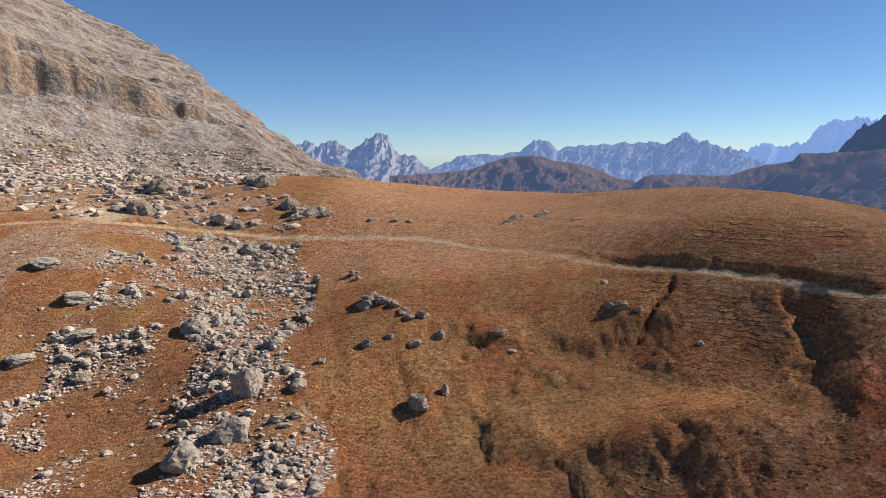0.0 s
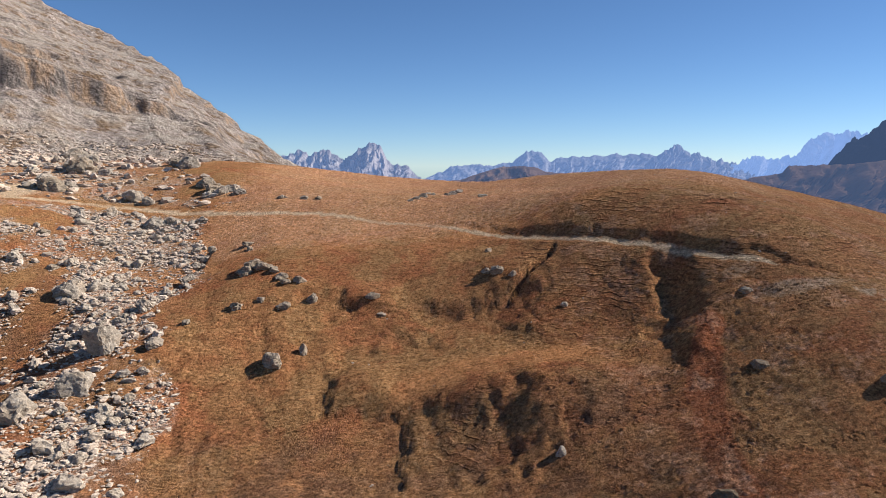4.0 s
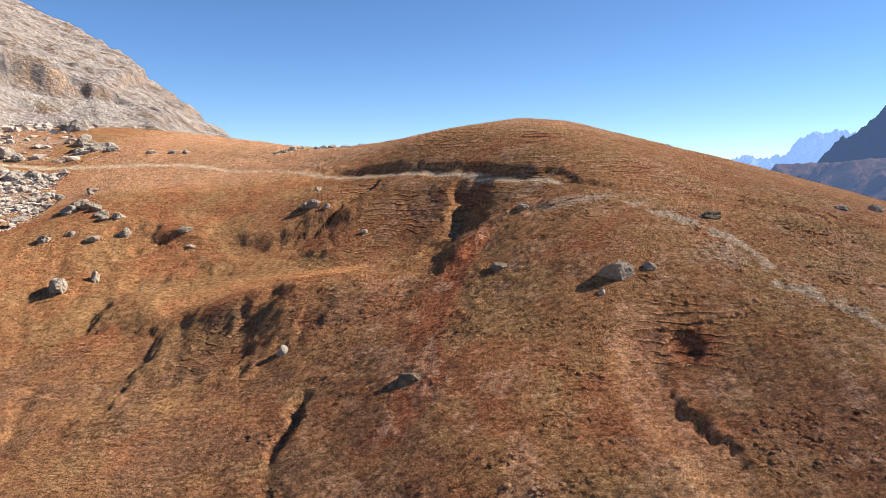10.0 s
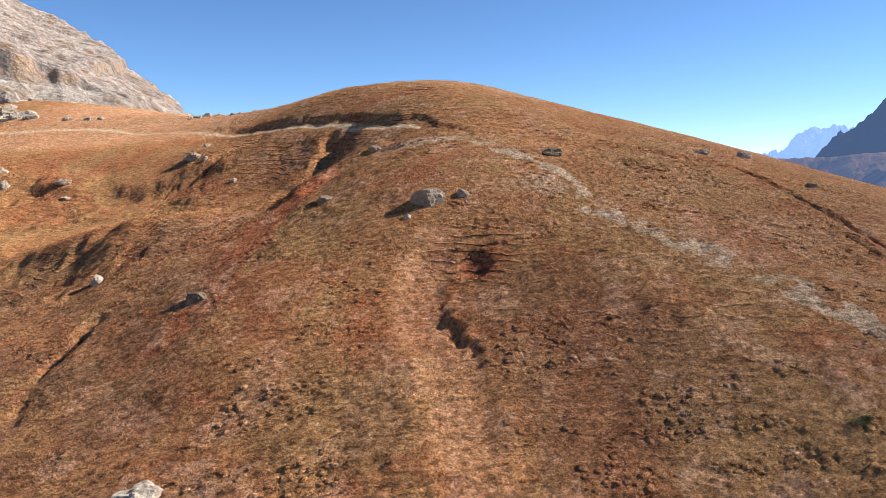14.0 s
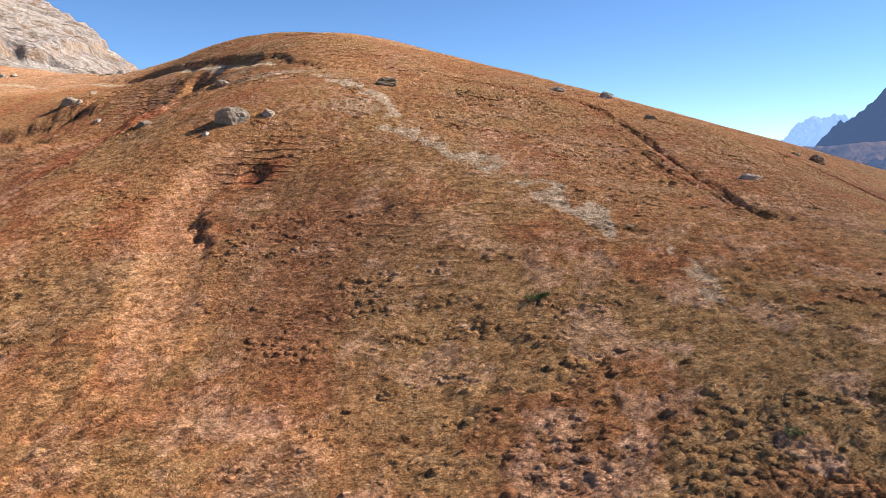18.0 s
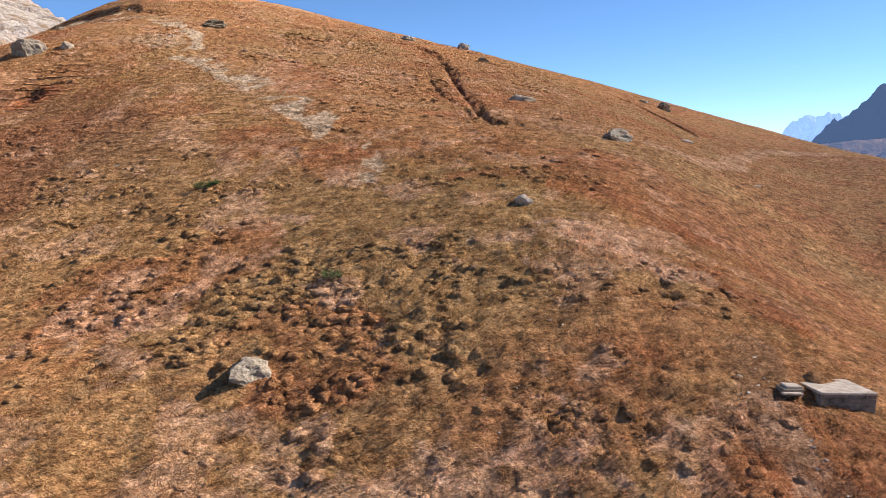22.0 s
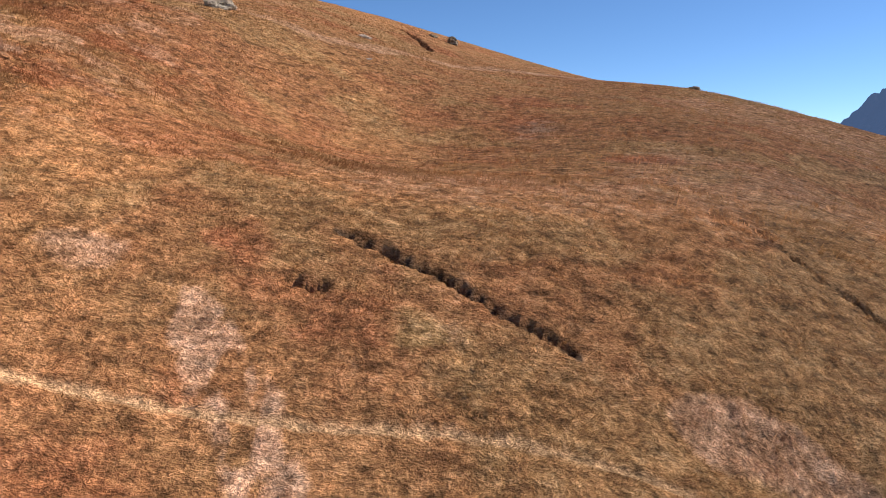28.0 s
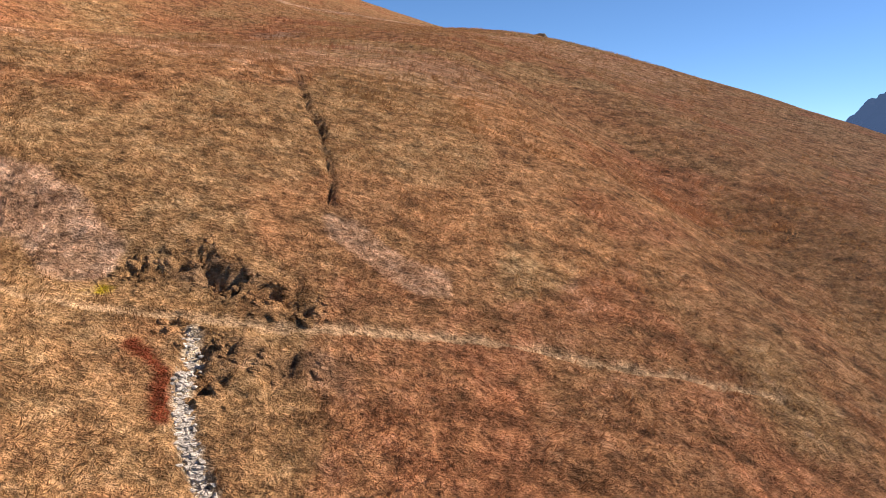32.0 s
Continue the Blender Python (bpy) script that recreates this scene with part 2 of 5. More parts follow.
def blades(name, low=0.75, high=1.3):
    """Dry grass blades in the turf's own colours, each a little lighter or darker."""
    m = Nodes(name)
    rnd = m.node("ShaderNodeNewGeometry").outputs["Random Per Island"]
    color = m.mix(1.0, turf_tone(m), m.ramp(rnd, (0.0, low), (0.8, 1.02), (1.0, high)), "MULTIPLY")
    thin = m.node("ShaderNodeBsdfTranslucent")
    m.join(color, thin.inputs["Color"])
    flat = m.node("ShaderNodeBsdfDiffuse")
    m.join(color, flat.inputs["Color"])
    both = m.node("ShaderNodeMixShader")
    both.inputs[0].default_value = 0.35
    m.join(flat.outputs[0], both.inputs[1])
    m.join(thin.outputs[0], both.inputs[2])
    m.join(both.outputs[0], m.end.inputs[0])
    return m.mat


M_TURF = meadow()
M_BOULDER = limestone("pale_boulder")
M_DARK_BOULDER = limestone("lichened_boulder", 0.45, 1.0, 0.4)
M_TURFY_ROCK = limestone("turf_stained_rock", 0.9, 1.0, 1.3)
M_STONES = limestone("scree_stone", -0.2, 2.0, 0.0, 1.0)
M_CLIFF = cliff_rock()
M_GRASS = blades("dry_grass")
M_JUNIPER = plain("juniper_green", (0.030, 0.048, 0.012), (0.11, 0.155, 0.035), 14, 0.7)
M_CONCRETE = plain("weathered_concrete", (0.30, 0.235, 0.18), (0.56, 0.465, 0.38), 5)
M_MASONRY = plain("dark_masonry", (0.07, 0.052, 0.040), (0.27, 0.205, 0.16), 5)
M_WOOD = plain("weathered_wood", (0.16, 0.12, 0.09), (0.34, 0.28, 0.22), 8)

# ---- the lie of the land ----
SWELLS = []


def swell(x, y, along, across, turn, rise):
    """A rounded rise (or hollow) with its half-lengths in metres and the turn of its long axis in degrees."""
    SWELLS.append((x, y, along, across, radians(turn), rise))


swell(-33.3, 315.9, 563518.4, 45.9, 1, -20.92)
swell(187.0, 278.3, 361.5, 68.4, 118, -31.71)
swell(-42.2, 286.7, 181.5, 72.2, 39, -13.57)
swell(141.4, 277.4, 189.6, 35.9, 15, -8.22)
swell(198.3, -6.1, 194.4, 29.2, 82, -16.25)
swell(-55.1, 123.1, 124.8, 23.4, 36, -4.39)
swell(-59.5, 167.9, 47.5, 33.5, 134, 4.33)
swell(80.8, 133.9, 44.7, 27.8, 136, 7.26)
swell(101.9, 78.5, 70.0, 15.8, 135, 2.73)
swell(-58.5, 50.1, 24.2, 30.7, 75, -7.70)
swell(-8.2, 53.0, 35.1, 19.9, 90, -7.31)
swell(-26.6, 154.6, 31.5, 18.6, 79, 3.20)
swell(-54.8, 100.2, 37.4, 15.3, 124, 3.74)
swell(-44.6, 77.1, 40.7, 9.8, 86, -2.55)
swell(140.6, -13.8, 33.8, 11.2, 45, -6.59)
swell(9.9, 127.9, 32.0, 11.2, 146, 2.46)
swell(42.4, 113.4, 26.0, 13.0, 95, 3.01)
swell(21.7, 42.4, 37.0, 9.0, 109, -2.75)
swell(59.3, 86.2, 23.6, 12.5, 94, 11.58)
swell(85.6, 34.1, 50.7, 5.3, 169, 0.55)
swell(-28.0, 107.1, 46.2, 5.8, 23, -0.48)
swell(-22.4, 100.0, 9.0, 23.8, 21, -3.68)
swell(-12.6, 95.2, 23.1, 8.9, 69, 2.45)
swell(-61.5, 76.6, 13.5, 13.3, 71, -2.15)
swell(28.9, 84.9, 18.7, 8.6, 143, 3.15)
swell(17.9, 78.5, 31.1, 5.2, 72, -0.72)
swell(111.4, 44.5, 22.3, 6.7, 143, -1.38)
swell(88.6, 61.8, 22.5, 6.2, 58, 1.94)
swell(47.2, 20.6, 15.3, 9.2, 150, -1.89)
swell(-30.5, 54.3, 20.4, 6.9, 107, -0.94)
swell(-48.6, 75.2, 14.9, 9.2, 160, -1.80)
swell(-50.3, 82.9, 16.2, 8.4, 136, -1.82)
swell(80.7, 69.0, 15.8, 8.1, 67, 4.06)
swell(-4.1, 90.1, 7.1, 17.6, 127, 3.88)
swell(87.2, 31.4, 15.7, 7.6, 91, 4.69)
swell(14.0, 70.1, 16.0, 7.1, 172, 2.75)
swell(73.0, 20.4, 19.7, 5.7, 90, 0.68)
swell(35.4, 76.3, 17.0, 6.6, 167, -3.00)
swell(104.3, 28.7, 21.7, 5.2, 164, -0.86)
swell(58.1, 99.4, 12.7, 7.9, 57, -3.25)
swell(35.4, 102.3, 7.0, 13.9, 42, 3.00)
swell(24.1, 64.7, 18.0, 5.3, 130, 1.57)
swell(44.5, 69.6, 14.4, 6.7, 83, 2.16)
swell(-8.7, 88.9, 17.3, 5.3, 31, -1.78)
swell(96.8, 53.7, 11.0, 7.8, 75, 4.13)
swell(-34.9, 84.2, 14.8, 5.6, 151, -1.20)
swell(64.0, 84.3, 12.1, 6.5, 79, -2.57)
swell(63.4, 48.8, 12.1, 6.4, 121, 1.78)
swell(-32.6, 77.0, 10.7, 6.6, 133, -1.98)
swell(75.4, 40.7, 13.4, 5.2, 110, 0.85)
swell(114.0, 41.1, 10.2, 6.7, 54, 2.81)
swell(92.0, 18.6, 9.9, 6.8, 82, 1.53)
swell(97.5, 2.7, 11.8, 5.5, 8, -1.04)
swell(99.8, 40.8, 12.4, 5.2, 45, 1.22)
swell(80.7, 6.7, 10.9, 5.9, 160, -1.23)
swell(112.5, 17.8, 10.7, 5.9, 35, 1.70)
swell(116.0, 30.3, 12.2, 5.1, 44, 1.76)
swell(14.0, 51.4, 8.9, 6.8, 160, 2.26)
swell(71.6, 17.4, 9.4, 6.2, 35, 0.86)
swell(53.8, 37.3, 6.1, 9.1, 124, 0.87)
swell(-46.3, 91.1, 12.4, 4.3, 47, -0.41)
swell(103.9, 17.5, 9.7, 5.4, 76, 0.57)
swell(91.0, -0.9, 11.6, 4.2, 96, 0.28)
swell(117.7, 1.3, 8.3, 5.5, 28, -1.32)
swell(132.7, 33.5, 7.6, 6.0, 46, 0.92)
swell(50.0, 56.5, 8.5, 5.2, 40, 1.59)
swell(95.7, 23.9, 7.5, 5.3, 172, -1.15)
swell(126.5, 3.2, 6.3, 4.1, 81, -1.08)
swell(108.0, 95.0, 45.0, 16.0, 100, -1.05)
swell(101.0, 63.0, 8.0, 8.0, 0, -0.40)
swell(64.0, 69.5, 9.0, 6.0, 0, 0.55)
swell(-2.0, 78.0, 6.0, 5.0, 0, -0.40)
swell(9.0, 88.5, 8.0, 4.0, 0, -0.55)
swell(108.0, 8.35, 1.6, 0.7, -5, -0.50)
swell(120.8, 16.5, 7.0, 1.7, -73, -0.75)
swell(125.0, 20.0, 7.0, 2.6, -65, 0.35)
swell(125.0, 54.0, 10.0, 9.0, 90, 0.75)


def hashed(ix, iy, seed):
    n = ix.astype(np.int64) * 374761393 + iy.astype(np.int64) * 668265263 + seed * 974711
    n = (n ^ (n >> 13)) * 1274126177
    n = n ^ (n >> 16)
    return (n & 0xFFFFF) / float(0xFFFFF)


def grain(x, y, size, seed=0):
    """Smooth noise from -1 to 1 with features of that size."""
    x, y = x / size, y / size
    ix, iy = np.floor(x), np.floor(y)
    u, v = x - ix, y - iy
    u, v = u * u * u * (u * (u * 6 - 15) + 10), v * v * v * (v * (v * 6 - 15) + 10)
    a, b = hashed(ix, iy, seed), hashed(ix + 1, iy, seed)
    c, d = hashed(ix, iy + 1, seed), hashed(ix + 1, iy + 1, seed)
    return 2 * ((a + (b - a) * u) * (1 - v) + (c + (d - c) * u) * v) - 1


def rough(x, y, size, octaves=4, seed=0, keep=0.5):
    total, gain = 0.0, 1.0
    for k in range(octaves):
        c, s = math.cos(k * 1.1), math.sin(k * 1.1)
        total = total + gain * grain(c * x - s * y, s * x + c * y, size / 2**k, seed + k)
        gain *= keep
    return total


def tufted(x, y, size, seed=0):
    """Rounded hummocks, one to a cell: 1 on the crown, 0 between them."""
    ix, iy = np.floor(x / size), np.floor(y / size)
    best = np.full(np.shape(x), 9.0)
    for dx in (-1, 0, 1):
        for dy in (-1, 0, 1):
            cx, cy = ix + dx, iy + dy
            px, py = (cx + 0.15 + 0.7 * hashed(cx, cy, seed)) * size, (cy + 0.15 + 0.7 * hashed(cx, cy, seed + 7)) * size
            r = 0.42 + 0.35 * hashed(cx, cy, seed + 13)
            best = np.minimum(best, np.hypot(x - px, y - py) / (size * r))
    return np.clip(1 - best**2, 0, 1)


def step(a, b, v):
    k = np.clip((v - a) / (b - a), 0, 1)
    return k * k * (3 - 2 * k)


def broad_land(x, y):
    """The hill, its shoulder and the meadow bowl, without their small relief."""
    cx, cy = np.clip(x, -130, 215), np.clip(y, -45, 300)
    z = 13.040 + -0.06368 * cx + 0.19199 * cy
    for sx, sy, along, across, turn, rise in SWELLS:
        c, s = math.cos(turn), math.sin(turn)
        u, v = (c * (cx - sx) + s * (cy - sy)) / along, (c * (cy - sy) - s * (cx - sx)) / across
        z = z + rise * np.exp(-0.5 * (u * u + v * v))
    far = np.hypot(x - cx, y - cy)
    return z - 200 * (1 - np.exp(-far / 900.0))


def course(x, y, line, reach):
    """Distance to a line of points, which side of it (+ to its left) and how far along it from 0 to 1; inf beyond reach."""
    x, y = np.asarray(x, float), np.asarray(y, float)
    near, side, along = np.full(x.shape, np.inf), np.zeros(x.shape), np.zeros(x.shape)
    p = np.array(line, float)
    ok = np.nonzero((x > p[:, 0].min() - reach) & (x < p[:, 0].max() + reach) & (y > p[:, 1].min() - reach) & (y < p[:, 1].max() + reach))
    if not len(ok[0]):
        return near, side, along
    qx, qy = x[ok], y[ok]
    n, s, a = np.full(qx.shape, np.inf), np.zeros(qx.shape), np.zeros(qx.shape)
    for k in range(len(p) - 1):
        d = p[k + 1] - p[k]
        f = np.clip(((qx - p[k, 0]) * d[0] + (qy - p[k, 1]) * d[1]) / (d @ d), 0, 1)
        ex, ey = qx - p[k, 0] - f * d[0], qy - p[k, 1] - f * d[1]
        e = np.hypot(ex, ey)
        hit = e < n
        n[hit], s[hit], a[hit] = e[hit], np.sign(d[0] * ey - d[1] * ex)[hit], ((k + f) / (len(p) - 1))[hit]
    n[n > reach] = np.inf
    near[ok], side[ok], along[ok] = n, s, a
    return near, side, along


# Lines on the ground, from one end to the other, in metres.
TRACK = ((-110, 118), (-90, 122), (-75, 126), (-59.5, 128), (-48.5, 130), (-36.9, 131), (-21.8, 126.4), (-12.8, 123.6), (-4.1, 121), (1.5, 118.5),
         (7.6, 114.5), (13.4, 111), (18.5, 106.5), (24.5, 101.4), (30, 96.5), (36.5, 90), (41.5, 85), (46, 79.8), (50, 76.3))
TRAIL = ((50, 76.3), (55.5, 73), (60.7, 72.4), (66, 73.4), (71, 73), (75.5, 71.7), (80, 69), (82, 64.5), (82.8, 58), (83.2, 52), (83.9, 46), (84.3, 41.6),
         (85.1, 39.4), (87.5, 38.9), (90.3, 37.9))
RUT = ((81, 60), (81.3, 54), (81.6, 49.8), (82.6, 45.9), (83.4, 43.4), (83.7, 40.2))
HILL_TRAIL = ((66, 83), (74, 80), (84, 77), (95, 72), (104, 66))
GULLY = ((41.8, 85.5), (40.4, 82.4), (39.5, 78), (38.9, 74.6), (37.3, 72.4), (36.2, 68.2), (35.6, 64.8), (33.4, 61.5), (31.5, 58.5))
GULLY_BANK = ((38.6, 64.5), (39.8, 67), (41.2, 69.6), (43, 71.2), (45.8, 72.6), (47.6, 73.4))
KNOLL_FACE = ((12.6, 88.6), (15, 86.8), (18, 86.2), (21, 86.2), (24, 87.4), (25.8, 88.6))
BOWL_FACE = ((2.5, 89.5), (5.0, 88.2), (7.6, 87.4), (10, 87.2))
DITCH = ((30, 94.6), (28.4, 91.6), (26.7, 89.6), (24.6, 87.2), (22.6, 84.4))
SHELF = ((4, 69.3), (8, 69.2), (11.5, 69.0), (14.6, 67.4), (18, 65.4), (21.6, 63.6), (24.2, 61.2), (26, 58.2))
TROUGH = ((51.6, 51.5), (50.6, 47.5), (50, 44.6), (50.7, 42.1), (51.7, 39.9), (52.3, 37.7), (52.8, 35), (53.2, 31))
TROUGH_BANK = ((51.5, 45.0), (52.2, 42.3), (53.4, 40.0), (54.3, 37.5))
SLIT = ((27.8, 51.5), (26.9, 49.8), (26.4, 47.5), (26.4, 44), (27.1, 40))
SCREE_EDGE = ((-20.5, 114), (-19.6, 105), (-19.8, 97), (-21.8, 91), (-24, 85.5))
SCREE_SLIT = ((-10.8, 75), (-10.2, 70), (-9.6, 65), (-9.8, 59))
BROW_CUT = ((97.7, 65.3), (99.7, 69.4), (100.8, 65.2), (101.8, 61.6), (102.2, 56.6))
TRENCH = ((100.3, 13.1), (100.75, 12.85), (101.3, 12.55), (101.9, 12.15), (102.5, 11.75), (102.9, 11.45), (103.4, 11.1), (103.9, 10.75), (104.3, 10.45), (104.65, 10.2))
RILL = ((110.1, 17), (110.5, 15.6), (110.9, 14.2), (111.3, 13.2), (111.5, 12.3), (111.8, 11.4), (111.8, 10.8), (112, 10.5), (112.3, 9.9))
BROOK = ((110.5, 7.25), (110.65, 6.8), (110.65, 6.4), (110.75, 6.05), (110.85, 5.8), (111, 5.5), (111.15, 5.25), (111.4, 4.9), (111.9, 4.2))
FOOTPATH = ((90, 8.6), (93, 8.5), (96.2, 8.3), (98.1, 8.2), (100.6, 8.2), (102.5, 8.35), (104, 8.25), (105.4, 8.1), (106.3, 7.85), (107.2, 7.6), (108.4, 7.4), (109.4, 7.4),
            (110.2, 7.5), (110.9, 7.6), (112, 7.7), (113.1, 7.9), (114.5, 8.2), (116.1, 8.3), (119, 8.6))
BANK_HOLES = ((109.3, 8.42, 0.14), (109.62, 8.45, 0.14), (109.95, 8.66, 0.18), (110.25, 8.85, 0.16), (110.38, 8.62, 0.22), (110.5, 8.44, 0.20), (110.78, 8.44, 0.15), (111.05, 8.36, 0.15), (111.35, 8.2, 0.13),
              (111.62, 8.05, 0.2), (111.82, 7.98, 0.18), (110.42, 7.22, 0.15), (110.62, 7.1, 0.14), (110.8, 7.2, 0.12), (110.82, 6.95, 0.17), (110.95, 6.6, 0.15), (110.98, 6.25, 0.12), (99.8, 11.27, 0.30), (100.12, 11.17, 0.30), (101.1, 11.2, 0.10))
KNOLLS = ((21.5, 94, 5, 1.0), (24, 91, 4, 0.9), (-7, 95, 6, 1.0), (6.5, 88.5, 5, 0.9), (33, 88, 4, 0.8))


def over(line, x, y, half, reach=None):
    """How fully a place lies within half a width of a line: 1 on it, 0 beyond."""
    d = course(x, y, line, reach or half * 3)[0] + 0.25 * half * grain(x, y, half * 1.3, 5)
    return 1 - step(0.7 * half, 1.25 * half, d)


def cut(line, x, y, half, depth, reach=None):
    d, _, a = course(x, y, line, reach or half * 4)
    ends = step(0, 0.06, a) * (1 - step(0.94, 1, a))
    return -depth * ends * (1 - step(0.35, 1.15, d / half)) * (0.85 + 0.3 * grain(x, y, half * 3, 17))


def scarp(line, x, y, rise, front, back, jag, seed):
    """A broken turf face along a line: higher on its left, lower on its right, fading away from it."""
    d, side, along = course(x, y, line, 4 * back)
    inner = np.where(np.isfinite(d), d, 0) * side
    ends = step(0, 0.14, along) * (1 - step(0.86, 1, along))
    lift = step(-front, 0.35 * front, inner + jag * rough(x, y, 1.9, 4, seed, 0.6)) - 0.5
    return np.where(np.isfinite(d), ends * rise * lift * np.exp(-((inner / back) ** 2)), 0)


def scree_share(x, y):
    """Where limestone rubble lies: the tongue below the track, the fans under the wall."""
    x, y = np.asarray(x, float), np.asarray(y, float)
    right = np.interp(y, (55, 65, 77, 88, 97, 113, 123, 131, 165, 220), (-8, -9.5, -13.5, -19, -17, -22, -21, -23, -38, -55))
    left = np.interp(y, (55, 65, 75, 87, 97, 110, 122, 131, 165, 220), (-30, -29, -30.5, -32, -35, -42, -48, -100, -140, -160))
    wob = 3.0 * rough(x, y, 7, 3, 21)
    tongue = step(0, 3, right + wob - x) * step(0, 4, x - left - wob) * (0.18 + 0.82 * step(-0.25, 0.35, rough(x, y, 6, 3, 23) + 0.35 * step(82, 66, y)))
    patches = step(0.35, 0.6, rough(x, y, 11, 3, 33) * 0.5 + 0.5) * step(-34, -42, x) * step(60, 75, y) * 0.8
    fan = step(128, 136, y) * step(0, 14, right + 3 * wob - x) * (0.72 + 0.28 * step(-0.3, 0.3, rough(x, y, 18, 3, 41)))
    share = np.maximum(np.maximum(tongue * step(129, 125, y), patches), fan)
    on_track = course(x, y, TRACK, 6)[0]
    return share * step(1.6, 2.6, on_track)


def terraces(x, y):
    """How strongly cattle have trodden level steps into the turf at a place, from 0 to 1."""
    def near(cx, cy, rx, ry):
        return np.exp(-(((x - cx) / rx) ** 2 + ((y - cy) / ry) ** 2))
    w = most(near(32.5, 82, 5.5, 7.5), near(44, 80, 5, 5), 0.8 * near(26.5, 92, 6, 3), 1.3 * near(54.2, 49.6, 2.4, 3.4), 0.7 * near(48, 94, 13, 5.5), 0.5 * near(40, 101, 8, 3),
             0.55 * near(19, 61, 7, 4), 0.35 * near(66, 38, 13, 12), 0.4 * near(94, 26, 3, 3), 0.35 * near(97, 33, 4, 5), 0.4 * near(60, 80, 9, 7))
    return w * (0.35 + 0.65 * step(-0.45, 0.25, rough(x, y, 4.5, 3, 57)))


def hummocks(x, y):
    """Where the turf is broken into peaty hummocks, from 0 to 1."""
    def near(cx, cy, rx, ry):
        return np.exp(-(((x - cx) / rx) ** 2 + ((y - cy) / ry) ** 2))
    w = most(near(78, 20.5, 8.5, 7.5), 0.75 * near(71, 24, 8, 7), 0.7 * near(43, 38, 6, 8), 0.55 * near(33, 52, 5, 9), 0.45 * near(63, 36, 8, 10), 0.3 * near(86, 14, 5, 5))
    return w * step(-0.55, 0.25, rough(x, y, 4.5, 3, 83))


def most(*all_of):
    best = all_of[0]
    for one in all_of[1:]:
        best = np.maximum(best, one)
    return best


def relief(x, y, fine=True):
    """All the ground's height, with its banks, cuts, steps and hummocks."""
    z = broad_land(x, y)
    lie = z
    # the farm track: a level bed with a steep bank on its uphill side
    d, side, along = course(x, y, TRACK, 9)
    up = np.where(d < 9, np.where(d < 9, d, 0) * side, -9.0)
    bank = (0.08 + 0.36 * step(0.58, 0.80, along)) * (1 + 0.4 * grain(x, y, 4, 3))
    z = z - bank * step(-1.3, 0.3, up) * (1 - step(1.5, 2.0, up + 0.45 * rough(x, y, 1.6, 2, 9)))
    d, side, along = course(x, y, TRAIL, 6)
    up = np.where(d < 6, np.where(d < 6, d, 0) * side, -9.0)
    z = z - 0.30 * step(-0.5, 0.1, up) * (1 - step(0.35, 0.75, up + 0.3 * rough(x, y, 1.1, 2, 10))) * (1 - step(0.90, 1.0, along)) * (0.5 + 0.5 * step(-0.5, 0.3, grain(x, y, 3, 11)))
    jx = x + 0.14 * rough(x, y, 0.7, 2, 12)
    z = z + cut(TRAIL[6:], jx, y, 0.21, 0.27) + cut(RUT, jx, y, 0.18, 0.18) + cut(HILL_TRAIL, jx, y, 0.4, 0.18)
    # the gully: a gentle west side, a steep east bank that lies in shade
    wx, wy = x + 1.1 * rough(x, y, 2.8, 3, 13), y + 0.9 * grain(x, y, 3, 14)
    d, side, along = course(wx, wy, GULLY, 8)
    east = np.where(np.isfinite(d), d, 0) * side
    ends = step(0, 0.10, along) * (1 - step(0.78, 1, along))
    deep = np.interp(along, (0, 0.2, 0.45, 0.6, 0.8, 1), (1.1, 1.4, 0.9, 0.45, 0.3, 0.1))
    wall = np.interp(along, (0, 0.4, 0.6, 1), (3.4, 3.2, 1.8, 1.2))
    z = z - np.where(np.isfinite(d), ends * deep * np.where(east > 0, 1 - step(0.1, 1, east / wall), 1 - step(0, 1, -east / 1.9)), 0)
    z = z + cut(DITCH, x + 0.25 * rough(x, y, 1.2, 2, 22), y, 0.42, 0.7) + cut(SLIT, x + 0.5 * rough(x, y, 1.8, 2, 15), y, 0.6, 0.55) * (0.45 + 0.55 * step(-0.4, 0.3, grain(x, y, 2.2, 16)))
    z = z - 0.55 * np.exp(-(((x - 53.9) / 1.1) ** 2 + ((y - 48.9) / 1.5) ** 2) ** 2)
    z = z + cut(TROUGH, x, y, 1.8, 0.3) + cut(SCREE_EDGE, x, y, 0.9, 0.9) + cut(SCREE_SLIT, x + 0.9 * grain(x, y, 2.5, 19), y, 0.7, 0.4) * step(-0.3, 0.3, grain(x, y, 3.5, 20))
    z = z + cut(TROUGH_BANK, x + 0.5 * rough(x, y, 1.2, 2, 18), y, 0.5, 0.38) * (0.35 + 0.65 * step(-0.3, 0.3, rough(x, y, 1.1, 2, 30))) + cut(BROW_CUT, x + 0.2 * rough(x, y, 1, 2, 24), y, 0.45, 0.6)
    # broken turf faces: the shelf's front, the rocky knoll, the bank beside the gully
    z = z + scarp(SHELF, x, y, 0.58, 2.8, 4.5, 0.5, 8) + scarp(KNOLL_FACE, x, y, 0.9, 1.6, 3.5, 0.35, 25) + scarp(BOWL_FACE, x, y, 0.7, 1.2, 3.0, 0.4, 26) + scarp(GULLY_BANK, x, y, 0.8, 1.3, 3.0, 0.4, 27)
